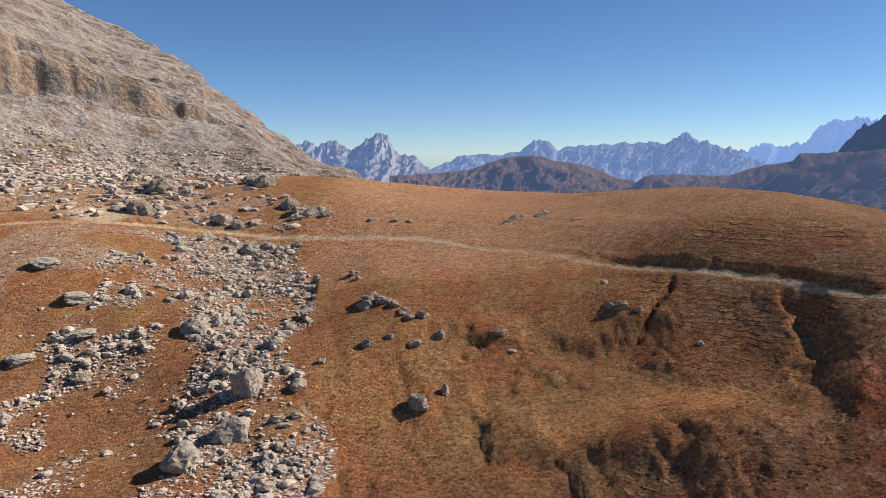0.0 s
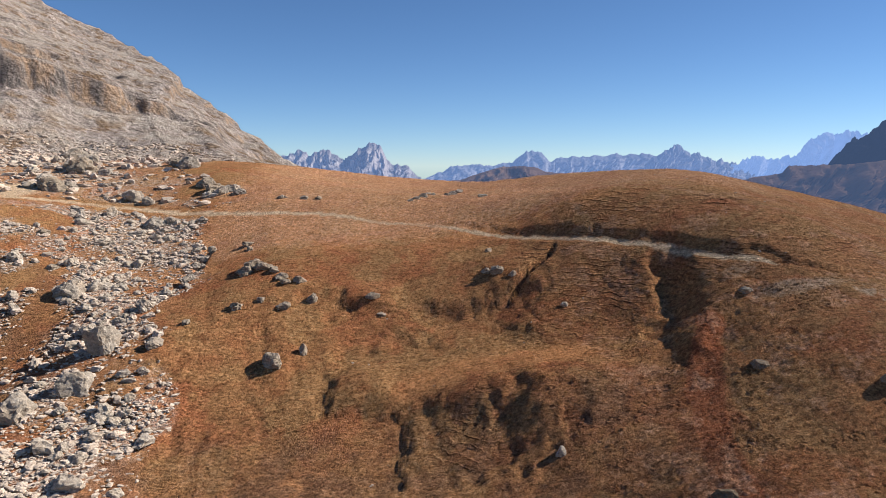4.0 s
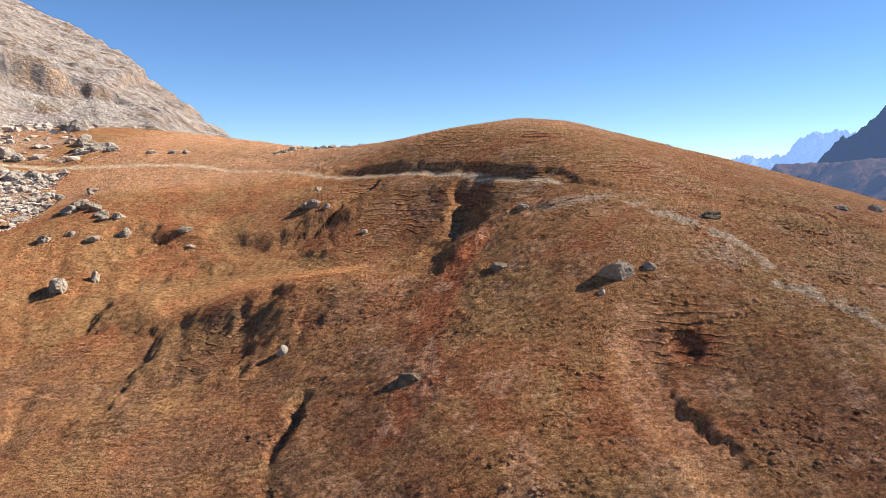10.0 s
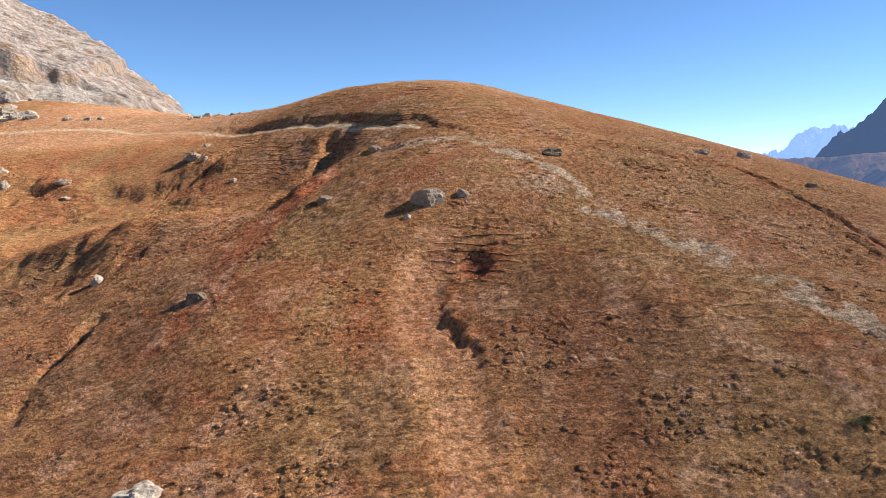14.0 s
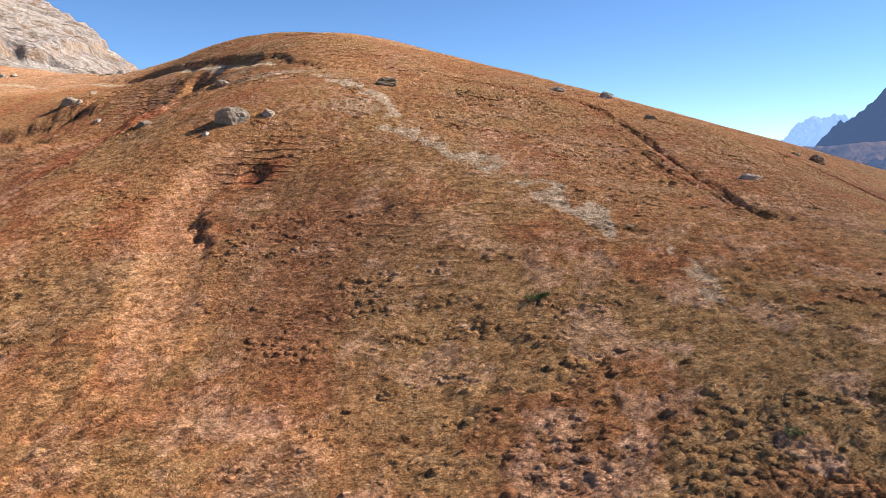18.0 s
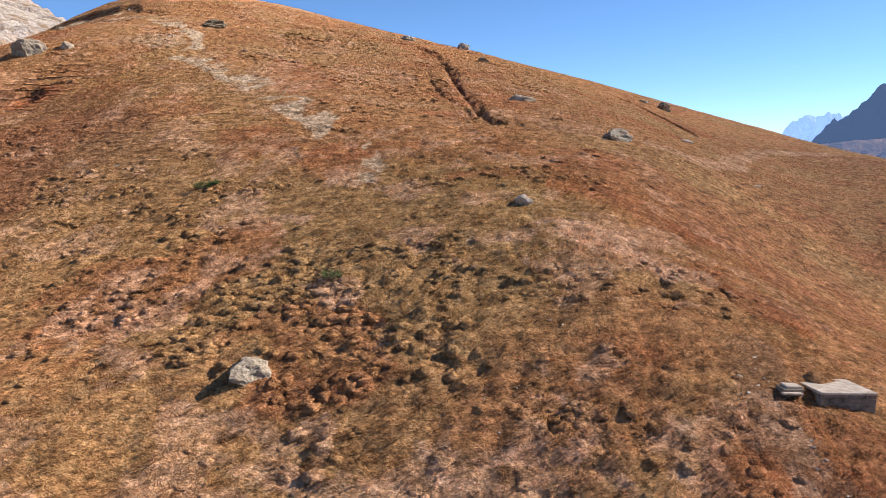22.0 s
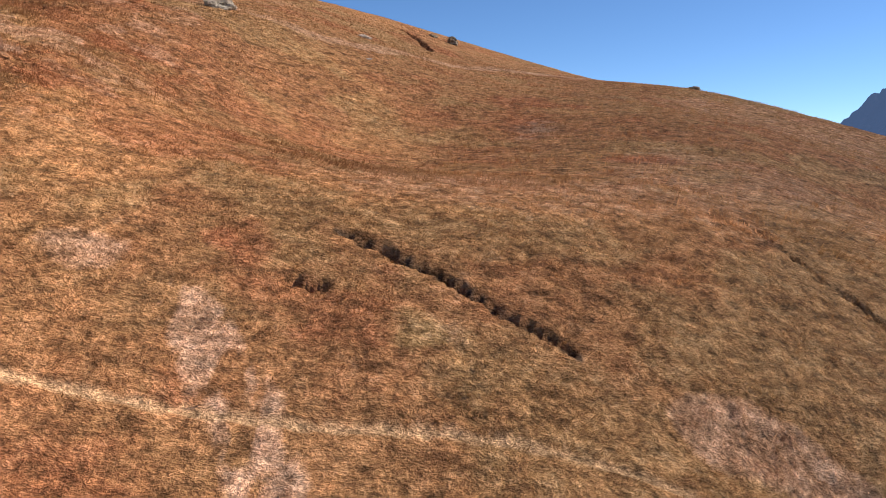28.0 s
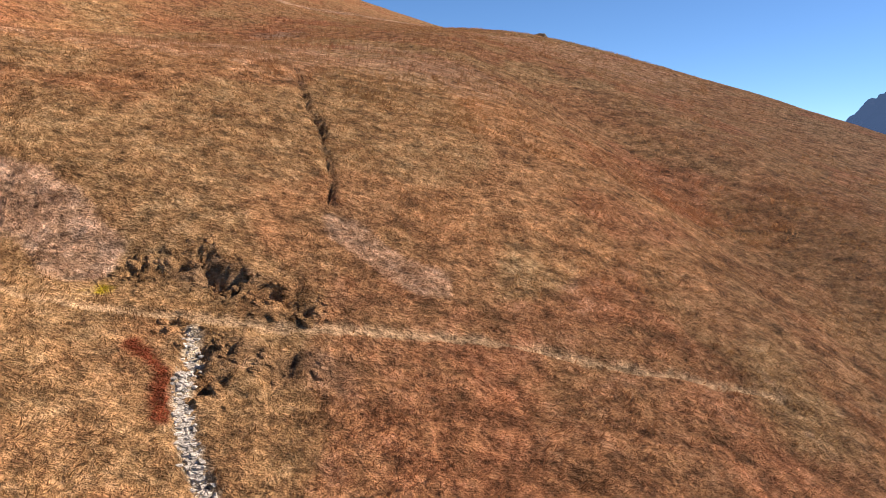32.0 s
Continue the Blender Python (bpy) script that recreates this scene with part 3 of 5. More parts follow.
    front = most(np.exp(-(((x - 18) / 7) ** 2 + ((y - 63.2 + 0.55 * (x - 18)) / 2.6) ** 2)), np.exp(-(((x - 19.5) / 6) ** 2 + ((y - 85.6) / 1.6) ** 2)), 0.8 * np.exp(-(((x - 43.5) / 3.2) ** 2 + ((y - 70) / 1.6) ** 2)))
    z = z - 0.26 * front * step(0.10, 0.34, 0.42 - np.abs(rough(x, y, 1.5, 4, 28, 0.7))) * step(-0.4, 0.2, rough(x, y, 2.6, 2, 29))
    for kx, ky, r, rise in KNOLLS:
        z = z + rise * np.exp(-((x - kx) ** 2 + (y - ky) ** 2) / (0.5 * r * r)) * 0.45
    # cattle-trodden steps that follow the level lines
    phase = lie / 0.40 + 0.5 * grain(x, y, 4, 50) + 0.35 * grain(x, y, 1.3, 51)
    tread = step(0.55, 0.98, phase % 1) - phase % 1
    z = z + 0.26 * terraces(x, y) * tread
    # folds and slips of the turf in the bowl, running downhill, and broken little scarps
    bowl = step(-24, -14, x) * step(34, 25, x) * step(96, 88, y) * step(44, 54, y) * (1 - step(66, 70, y) * step(80, 75, y) * step(8, 12, x))
    fold = np.abs(rough(x + 0.25 * y, 0.42 * y, 5.5, 3, 601))
    brink = rough(x, y, 8, 3, 611)
    z = z + bowl * (0.40 * np.minimum(fold, 0.4) + 0.30 * step(-0.05, 0.09, brink + 0.14 * grain(x, y, 0.9, 615)) + 0.22 * step(0.30, 0.42, brink + 0.12 * grain(x, y, 0.8, 616)))
    if not fine:
        return z
    smooth = 1 - 0.85 * np.maximum(over(TRACK, x, y, 1.5), over(FOOTPATH, x, y, 0.1))
    even = 1 - 0.5 * step(86, 97, x)
    z = z + even * (0.10 * rough(x, y, 5, 3, 61) + 0.05 * rough(x, y, 1.5, 3, 71))
    lumpy, steps = hummocks(x, y), terraces(x, y)
    calm = 1 - 0.7 * most(over(TROUGH, x, y, 2.0, 6), steps)
    tussocky = step(-24, -8, x) * (0.35 + 0.65 * step(22, 36, x)) * (1 - 0.75 * step(84, 96, y)) * (1 - 0.8 * np.exp(-(((x - 22) / 10) ** 2 + ((y - 72) / 5) ** 2)))
    z = z + smooth * calm * even * tussocky * (0.04 + 0.10 * step(-0.3, 0.4, rough(x, y, 7, 3, 81))) * np.sqrt(tufted(0.62 * x + 0.2 * grain(x, y, 0.8, 90), y + 0.12 * grain(x, y, 0.6, 98), 0.55, 91))
    lump = tufted(0.7 * x + 0.22 * grain(x, y, 0.7, 94), y + 0.1 * grain(x, y, 0.5, 96), 0.56, 97)
    z = z + smooth * lumpy * (0.13 * np.sqrt(lump) + 0.05 * tufted(x, y, 0.27, 93) - 0.10)
    z = z + smooth * even * 0.03 * tufted(x, 0.8 * y, 0.24, 95)
    z = z - 0.03 * over(FOOTPATH, x, y, 0.1)
    close = (x > 98) & (x < 117) & (y < 19)
    z[close] += washed(x[close], y[close])
    return z


def washed(x, y):
    """The trench, the rill, the brook and the broken bank where the footpath crosses it."""
    tx, ty = x + 0.06 * rough(x, y, 0.28, 2, 630), y + 0.06 * rough(x, y, 0.28, 2, 635)
    z = cut(TRENCH, tx, ty, 0.125, 0.34) * (0.72 + 0.28 * step(-0.35, 0.15, rough(x, y, 0.45, 2, 640)))
    z = z + cut(RILL, x + 0.05 * rough(x, y, 0.3, 2, 631), y, 0.10, 0.17) * (0.4 + 0.6 * step(-0.3, 0.2, grain(x, y, 0.5, 641))) + cut(BROOK, x + 0.05 * rough(x, y, 0.4, 2, 632), y, 0.17, 0.11)
    boggy = np.exp(-((x - 110.6) ** 2 / 1.6 + (y - 8.35) ** 2 / 0.16)) + np.exp(-((x - 111.3) ** 2 / 0.9 + (y - 6.9) ** 2 / 0.4))
    z = z - 0.15 * boggy * step(-0.05, 0.25, rough(x, y, 0.42, 3, 621))
    jx, jy = x + 0.14 * rough(x, y, 0.22, 2, 501), y + 0.12 * rough(x, y, 0.22, 2, 511)
    ragged = 0.6 + 0.4 * step(-0.5, 0.2, rough(x, y, 0.24, 2, 521))
    for hx, hy, r in BANK_HOLES:
        z = z - (0.30 if r < 0.25 else 0.62) * ragged * np.exp(-(((jx - hx) / (0.8 * r)) ** 2 + ((jy - hy) / (0.5 * r)) ** 2) ** 2)
    return z


def ground_z(x, y):
    return float(relief(np.array([float(x)]), np.array([float(y)]))[0])


def sheet(name, xs, ys, zs, mat, masks=()):
    """A grid of faces from three equal arrays of rows and columns."""
    rows, cols = xs.shape
    me = bpy.data.meshes.new(name)
    me.vertices.add(rows * cols)
    me.vertices.foreach_set("co", np.stack([xs, ys, zs], -1).astype(np.float32).ravel())
    i = np.arange(rows * cols).reshape(rows, cols)
    quads = np.stack([i[:-1, :-1], i[:-1, 1:], i[1:, 1:], i[1:, :-1]], -1).reshape(-1, 4)
    me.loops.add(quads.size)
    me.loops.foreach_set("vertex_index", quads.ravel().astype(np.int32))
    me.polygons.add(len(quads))
    me.polygons.foreach_set("loop_start", np.arange(0, quads.size, 4, dtype=np.int32))
    me.update(calc_edges=True)
    me.polygons.foreach_set("use_smooth", np.ones(len(quads), bool))
    for key, values in masks:
        me.attributes.new(key, "FLOAT", "POINT").data.foreach_set("value", values.astype(np.float32).ravel())
    me.materials.append(mat)
    me.validate()
    return me


# Columns and rows lie closer where the flight comes near the slope.
cols = [-82.0]
while cols[-1] < 165:
    cols.append(cols[-1] + float(np.interp(cols[-1], (-82, -40, 0, 40, 62, 80, 96, 99, 114, 122, 132, 165), (0.9, 0.5, 0.30, 0.22, 0.15, 0.12, 0.10, 0.075, 0.075, 0.11, 0.3, 1.6))))
edge = [1.5 * 1.35**k for k in range(1, 24)]
cols = [-82 - sum(edge[:k]) for k in range(23, 0, -1)] + cols + [cols[-1] + sum(edge[:k]) for k in range(1, 24)]
cols = np.array(cols)
near_edge = np.interp(cols, (-90, 0, 35, 70, 95, 113, 140), (54, 47, 28, 12, 5.0, 3.2, 3.0))
depth = np.interp(cols, (-90, 0, 35, 70, 95, 113, 140), (46, 42, 30, 17, 10, 8.0, 8.5))
reach = [0.0]
while reach[-1] < 300:
    reach.append(reach[-1] + 0.0078 + 0.0058 * reach[-1] if reach[-1] < 46 else reach[-1] * 1.25)
front = [-0.02 * 1.5**k for k in range(18, 0, -1)]
reach = np.array(front + reach)
gx = np.repeat(cols[None, :], len(reach), 0)
gy = near_edge[None, :] + reach[:, None] * depth[None, :]
gz = np.empty_like(gx)
for a in range(0, len(reach), 60):
    gz[a:a + 60] = relief(gx[a:a + 60], gy[a:a + 60])


def spot(x, y, cx, cy, r, seed=0):
    return 1 - step(0.55 * r, 1.15 * r, np.hypot(x - cx, y - cy) + 0.6 * r * rough(x, y, r, 3, 300 + seed))


LICHEN = ((56, 69.5), (61, 61), (63.3, 54.5), (65.5, 52), (69.5, 47.5), (72, 44.2), (75.3, 39.4), (77, 34.8), (78.6, 31))
LICHEN_LOW = ((85.3, 22.6), (87.2, 22.1), (88.4, 21.2), (89.2, 20.4), (88.6, 19.4))
PALE_FALL = ((98.0, 10.2), (98.8, 9.4), (99.5, 8.4), (99.9, 7.5), (100.3, 6.8))
PALE_BANK = ((106.5, 9.2), (107.1, 9.3), (107.8, 9.1), (108.5, 8.6))
PALE_FOOT = ((112.2, 10.0), (112.8, 9.5), (113.5, 9.2))
HEATH_STRIP = ((89.6, 16.4), (89.2, 14.6), (89.1, 13.2), (90.0, 11.6), (90.4, 10.8))
PINK_FALL = ((41.5, 70), (39.5, 66), (37.8, 62), (36.6, 57.5), (36, 53), (36.2, 49), (33.8, 45))
PALE_STRIP = ((93.5, 38.5), (96.0, 38.5), (98.8, 40.8), (103.1, 50.5), (107.6, 57.0), (116.2, 61.9))
bed = course(gx, gy, TRACK, 6)
bed_wide = 0.55 + 0.3 * (1 - step(0.25, 0.6, bed[2]))
on_bed = (1 - step(0.75, 1.2, bed[0] / bed_wide + 0.35 * rough(gx, gy, 1.2, 2, 6))) * (0.45 + 0.55 * step(-0.2, 0.5, grain(gx, gy, 7, 4) + 0.4))


def growth(x, y):
    """What grows where: shares of gold, red, straw, heath, lichen and rank tussock grass."""
    def near(cx, cy, rx, ry):
        share = np.zeros(np.shape(x))
        ok = (np.abs(x - cx) < 1.7 * rx) & (np.abs(y - cy) < 1.7 * ry)
        px, py = x[ok], y[ok]
        w = 0.22 * rough(px, py, 0.6 * (rx + ry), 3, int(cx * 7 + cy * 3) % 997)
        share[ok] = 1 - step(0.5, 1.25, np.hypot((px - cx) / rx, (py - cy) / ry) + w)
        return share
    patch = step(-0.35, 0.35, rough(x, y, 5, 4, 701, 0.6))
    gold = most(0.95 * step(95, 106, y + 4 * rough(x, y, 9, 2, 764)) * step(-32, -18, x), 0.6 * step(54, 72, y + 5 * rough(x, y, 9, 2, 765)) * step(48, 60, x), near(22, 72, 11, 5.5), 0.7 * over(TROUGH, x, y, 2.3, 8), 0.75 * near(94.5, 17, 3.2, 5), 0.8 * near(103, 16.3, 8, 2.2), 0.8 * near(98, 30, 5, 8), 0.7 * near(116, 15, 4, 6),
                0.6 * near(45, 116, 22, 14), 0.7 * near(58, 24.5, 4, 4), 0.35 * patch * step(20, 40, x))
    red = most(0.85 * over(PINK_FALL, x, y, 1.5, 7), 0.5 * near(90, 26.8, 3.4, 2.4), 0.8 * near(54.5, 48.6, 2.4, 2.6), 0.8 * near(110.2, 24, 1.8, 1.3), 0.7 * near(98.6, 12.2, 0.9, 0.8), 0.6 * near(100.8, 10.4, 1.2, 0.8),
               0.6 * near(77, 33, 2.2, 3), 0.42 * near(84.5, 15.0, 3.0, 2.4), 0.4 * near(33, 79, 6, 7),  0.6 * near(60, 41, 5, 4), 0.5 * step(0.0, 0.5, rough(x, y, 6, 4, 711, 0.6)))
    straw = most(0.4 * over(TROUGH, x, y, 2.0, 8), 0.85 * over(PALE_FALL, x, y, 0.55) * step(-0.6, 0.15, rough(1.8 * x, 0.7 * y, 0.7, 3, 766)), 0.75 * over(PALE_BANK, x, y, 0.55), 0.6 * over(PALE_FOOT, x, y, 0.4), 0.6 * near(96.1, 11.1, 0.9, 0.6), 0.55 * near(58.5, 26.6, 3.2, 1.4), 0.5 * near(60.5, 23, 2, 2.5),
                 0.55 * over(PINK_FALL, x, y, 0.9, 5) * step(-0.1, 0.3, rough(x, y, 1.6, 3, 721)), 0.6 * over(PALE_STRIP, x, y, 0.8), 0.95 * over(LICHEN_LOW, x, y, 1.0, 4) * step(-0.7, 0.0, rough(x, y, 1.2, 2, 722)),
                 0.5 * near(84, 22.6, 1.5, 0.6), 0.42 * near(104, 18, 8, 3), 0.4 * near(112, 21, 6, 5), 0.35 * near(122, 40, 8, 9), (0.4 + 0.25 * np.exp(-(((x - 78) / 12) ** 2 + ((y - 24) / 14) ** 2))) * step(0.1, 0.5, rough(x, y, 2.6, 4, 731, 0.6)) * step(20, 34, x) * (1 - 0.75 * step(90, 96, x)), 0.5 * step(98, 110, y) * step(-34, -16, x) * step(75, 60, x))
    heath = most(0.6 * step(-12, -30, x) * step(126, 112, y) * (0.5 + 0.5 * patch), 0.6 * over(HEATH_STRIP, x, y, 0.7), 0.7 * near(112.0, 6.95, 1.0, 0.45), 0.6 * near(110.6, 8.5, 1.2, 0.4), 0.6 * near(111.2, 7.0, 0.7, 0.4), 0.6 * near(107.2, 30.6, 1.9, 1.6),
                 0.5 * near(111.8, 43, 2.4, 1.8), 0.32 * hummocks(x, y) * step(-0.2, 0.3, rough(x, y, 1.6, 3, 763)), 0.4 * near(19, 62.5, 7, 3.2), 0.4 * near(19.5, 86, 6, 2),
                 (0.45 + 0.35 * step(-0.1, 0.45, rough(x, y, 3.6, 4, 741, 0.6))) * step(-24, -10, x) * step(48, 30, x) * step(70, 62, y), 0.6 * near(57, 38, 11, 11) * (1 - over(TROUGH, x, y, 2.6, 9)))
    olive = most(0.75 * near(79, 24, 9, 11), 0.6 * near(70, 30, 9, 12), near(90.2, 10, 1.6, 0.7), 0.55 * near(47, 36, 6, 5), 0.6 * near(87.5, 20.2, 3, 2.2), 0.5 * near(66, 44, 9, 9), 0.6 * near(82, 24, 4, 3), 0.5 * near(103.5, 14, 4, 1.5), 0.8 * near(101.9, 10.2, 0.8, 0.5),
                 0.55 * step(0.0, 0.5, rough(x, y, 7, 4, 751, 0.6)))
    pale = over(LICHEN, x, y, 1.3, 6) * step(-0.35, 0.25, rough(x, y, 2.2, 4, 77, 0.6))
    return {"gold": gold, "red": red, "straw": straw, "heath": heath, "olive": olive, "lichen": most(pale, 0.6 * near(60, 58, 3, 2), 0.7 * near(50.5, 71, 5, 1.4), 0.5 * near(46, 76.5, 2.5, 2.0))}


scree_here = scree_share(gx, gy)
M_MASKS = tuple(growth(gx, gy).items()) + (
    ("trodden", np.minimum(1, 1.3 * terraces(gx, gy))),
    ("gravel", most(on_bed, spot(gx, gy, -62, 133, 6, 1) * 0.9, over(BROOK, gx, gy, 0.10))),
    ("path", over(FOOTPATH, gx, gy, 0.085)),
    ("soil", most(over(TRENCH, gx, gy, 0.10), 0.6 * over(DITCH, gx, gy, 0.3), 0.45 * over(TRAIL[6:], gx, gy, 0.2), 0.4 * over(RUT, gx, gy, 0.16), 0.6 * over(BROW_CUT, gx, gy, 0.3), 0.45 * over(RILL, gx, gy, 0.06))),
    ("scree", most(0.75 * scree_here, 0.35 * spot(gx, gy, 107, 30.8, 1.6, 3))),
    ("moss", spot(gx, gy, 109.05, 8.0, 0.16, 8)),
    ("rust", most(over(((109.9, 6.75), (110.2, 6.6), (110.42, 6.35), (110.5, 6.0), (110.62, 5.75)), gx, gy, 0.12))),
)
ground = new("ground", sheet("ground", gx, gy, gz, M_TURF, M_MASKS))
tagged(ground, "rust-brown autumn alpine meadow on a rounded hillside", "ground", kind="structure")


# ---- the rock wall and the ranges beyond ----
CREST = ((0.01, 0.0643, 0.1123, 0.1608, 0.1991, 0.2275, 0.2554, 0.2929, 0.3134, 0.3159, 0.3276, 0.3577, 0.3854, 0.4179, 0.46, 0.4961, 0.5781, 0.7606),
         (-0.075, -0.0458, -0.0282, -0.0093, 0.0126, 0.0291, 0.0583, 0.0842, 0.099, 0.11, 0.1188, 0.1327, 0.1472, 0.1675, 0.1863, 0.2021, 0.2448, 0.3359))  # the crest's way out to the west and its climb, as slopes from the start


def wall_height(x, y):
    """The limestone mountain over the scree: a cliff band, then a slope of ledges up to the crest."""
    w = 6 * rough(x, y, 60, 4, 201)
    # the crest climbs to the west and recedes; the flank lies a little below the line to it
    out = np.clip(-x / y, 0.01, 0.9)
    climb = np.interp(out + 0.00012 * w, CREST[0], CREST[1])
    crest_y = np.interp(out, (0.1, 0.198, 0.254, 0.314, 0.42, 0.6, 0.9), (480, 499, 540, 590, 740, 760, 760)) + 2 * w
    side = 50 + y * (climb - 0.00016 * np.maximum(crest_y - y, 0)) - 0.7 * np.maximum(y - crest_y, 0)
    tangent = 0.857 * x + 0.514 * y
    front = (y - 328 - 0.6 * (x + 122)) * 0.86 + 0.8 * w + 3.5 * rough(tangent, 0.1 * y, 17, 4, 261, 0.6)
    crag = 12 + 22 * step(-112, -190, x)
    base = 66 + 10 * step(-115, -165, x)
    face = base + 0.33 * np.minimum(front, 0) + crag * (0.55 * step(0, 5, front) + 0.45 * step(7, 13, front)) + 0.55 * np.maximum(front - 2, 0)
    z = -np.logaddexp(-side / 3, -face / 3) * 3
    on = step(-6, 6, front)
    ribs = rough(x + 0.5 * y, y - 0.5 * x, 30, 4, 211)
    gullies = 0.45 - np.abs(rough(0.8 * x + 0.6 * y, 0.3 * (0.8 * y - 0.6 * x), 22, 4, 251))
    z = z + on * (1.8 * ribs + 2.2 * gullies + 0.7 * rough(x, y, 6, 2, 221))
    ledge = z / 9 + 0.03 * x + 0.5 * rough(x, y, 40, 2, 231)
    return z + on * 2.6 * (step(0.30, 0.52, ledge % 1) - (ledge % 1)) + (1 - on) * 0.8 * rough(x, y, 9, 3, 241)


wx, wy = np.meshgrid(np.r_[-560:-300:3.0, -300:-60:1.0, -60:-6:2.0], np.r_[175:420:1.0, 420:900:2.5])
mountain = new("mountain", sheet("mountain", wx, wy, wall_height(wx, wy), M_CLIFF))
tagged(mountain, "pale grey and ochre limestone mountain rising above the scree", "mountain", kind="structure")


def far_range(name, away, crest, foot, mat, label, jag=1.0, seed=1, toward=0.18):
    """A range at that distance: crest as (sideways, upward) slopes seen from the start, running down to its foot."""
    c = np.array(crest, float)
    n = 330
    s = np.linspace(c[0, 0], c[-1, 0], n)
    top = np.interp(s, c[:, 0], c[:, 1])
    span = (c[-1, 0] - c[0, 0])
    top = top + jag * 0.0022 * rough(s / span * 40, s * 0 + seed, 3.0, 5, seed, 0.62) * np.minimum(1, 20 * np.minimum(s - s[0], s[-1] - s) / span)
    v = np.linspace(0, 1, 56)[:, None]
    high, low = 50 + top * away, 50 + foot * away
    y = away * (1 - toward * v * np.ones(n))
    x = s[None, :] * y
    z = high[None, :] * (1 - v**0.8) + low * v**0.8
    px, py = s[None, :] * away + 0 * v, v * away * toward * 0.45 + 0 * s[None, :]
    px = px + 40 * rough(px, py, 160, 3, seed + 60)
    ribs = 0.5 - np.abs(rough(px + 0.35 * py, py * 0.55, 120, 5, seed + 40, 0.6))
    amp = np.maximum(high - low, 1)[None, :] * np.minimum(1, 5 * v) * (1 - 0.6 * v)
    z = z + amp * ribs * 0.24
    y = y - amp * ribs * 0.8
    # a back side closes the form
    x, y, z = np.vstack([x[:1] * 1.02, x]), np.vstack([y[:1] + 0.05 * away, y]), np.vstack([low + 0 * z[:1], z])
    me = sheet(name, x, y, z, mat)
    return tagged(new(name, me), label, "mountain", kind="structure")


def seen(px, py):
    return ((px - 784) / 1303.0, (275 - py) / 1303.0)


# Blue haze of the far ranges, given off by their own materials.
HAZE_GLOW = (0.30, 0.50, 1.0)
M_RANGE_PALE = distance("distant_pale_rock", (0.17, 0.155, 0.155), (0.33, 0.30, 0.29), HAZE_GLOW, 0.16)
M_RANGE_BLUE = distance("haze_blue_rock", (0.16, 0.16, 0.18), (0.26, 0.25, 0.26), HAZE_GLOW, 0.22)
M_RANGE_HAZE = distance("farthest_rock", (0.16, 0.16, 0.18), (0.22, 0.22, 0.24), HAZE_GLOW, 0.36)
M_FELL = distance("distant_brown_fell", (0.19, 0.115, 0.07), (0.09, 0.065, 0.05), HAZE_GLOW, 0.085)
# The mountain's shaded side is put into this near-black colour; blue emission adds haze.
M_DARK_RANGE = distance("shade_painted_rock", (0.018, 0.02, 0.028), (0.012, 0.013, 0.02), HAZE_GLOW, 0.08)
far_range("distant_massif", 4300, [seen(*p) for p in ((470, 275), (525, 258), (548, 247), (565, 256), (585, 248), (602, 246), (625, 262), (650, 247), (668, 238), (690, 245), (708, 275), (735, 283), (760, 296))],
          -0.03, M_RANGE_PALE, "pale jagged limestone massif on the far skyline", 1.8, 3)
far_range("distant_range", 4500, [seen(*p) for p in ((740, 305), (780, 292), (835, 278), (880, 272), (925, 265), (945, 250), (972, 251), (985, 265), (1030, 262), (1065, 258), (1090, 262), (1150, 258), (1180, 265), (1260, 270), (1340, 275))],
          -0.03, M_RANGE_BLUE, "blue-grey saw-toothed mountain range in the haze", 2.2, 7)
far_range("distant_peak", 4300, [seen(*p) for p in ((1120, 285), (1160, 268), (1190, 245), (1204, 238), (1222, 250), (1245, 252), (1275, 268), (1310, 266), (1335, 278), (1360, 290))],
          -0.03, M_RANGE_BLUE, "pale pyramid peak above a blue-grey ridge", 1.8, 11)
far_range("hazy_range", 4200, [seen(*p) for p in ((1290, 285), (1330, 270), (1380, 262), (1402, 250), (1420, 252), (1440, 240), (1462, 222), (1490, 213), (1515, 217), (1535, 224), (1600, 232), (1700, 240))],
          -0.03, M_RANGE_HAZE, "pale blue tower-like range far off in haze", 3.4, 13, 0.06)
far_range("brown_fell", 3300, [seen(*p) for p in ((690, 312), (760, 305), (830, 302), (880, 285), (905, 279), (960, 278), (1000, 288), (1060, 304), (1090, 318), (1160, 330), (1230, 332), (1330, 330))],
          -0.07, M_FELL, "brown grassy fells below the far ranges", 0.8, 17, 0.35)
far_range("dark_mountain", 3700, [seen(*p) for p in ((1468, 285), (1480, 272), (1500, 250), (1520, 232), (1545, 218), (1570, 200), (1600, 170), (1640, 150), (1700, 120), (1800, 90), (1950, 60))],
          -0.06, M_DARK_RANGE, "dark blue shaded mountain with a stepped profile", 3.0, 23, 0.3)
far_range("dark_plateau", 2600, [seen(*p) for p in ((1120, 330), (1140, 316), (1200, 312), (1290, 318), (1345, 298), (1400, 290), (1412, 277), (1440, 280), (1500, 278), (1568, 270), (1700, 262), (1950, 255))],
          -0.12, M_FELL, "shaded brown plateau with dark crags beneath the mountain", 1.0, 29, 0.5)


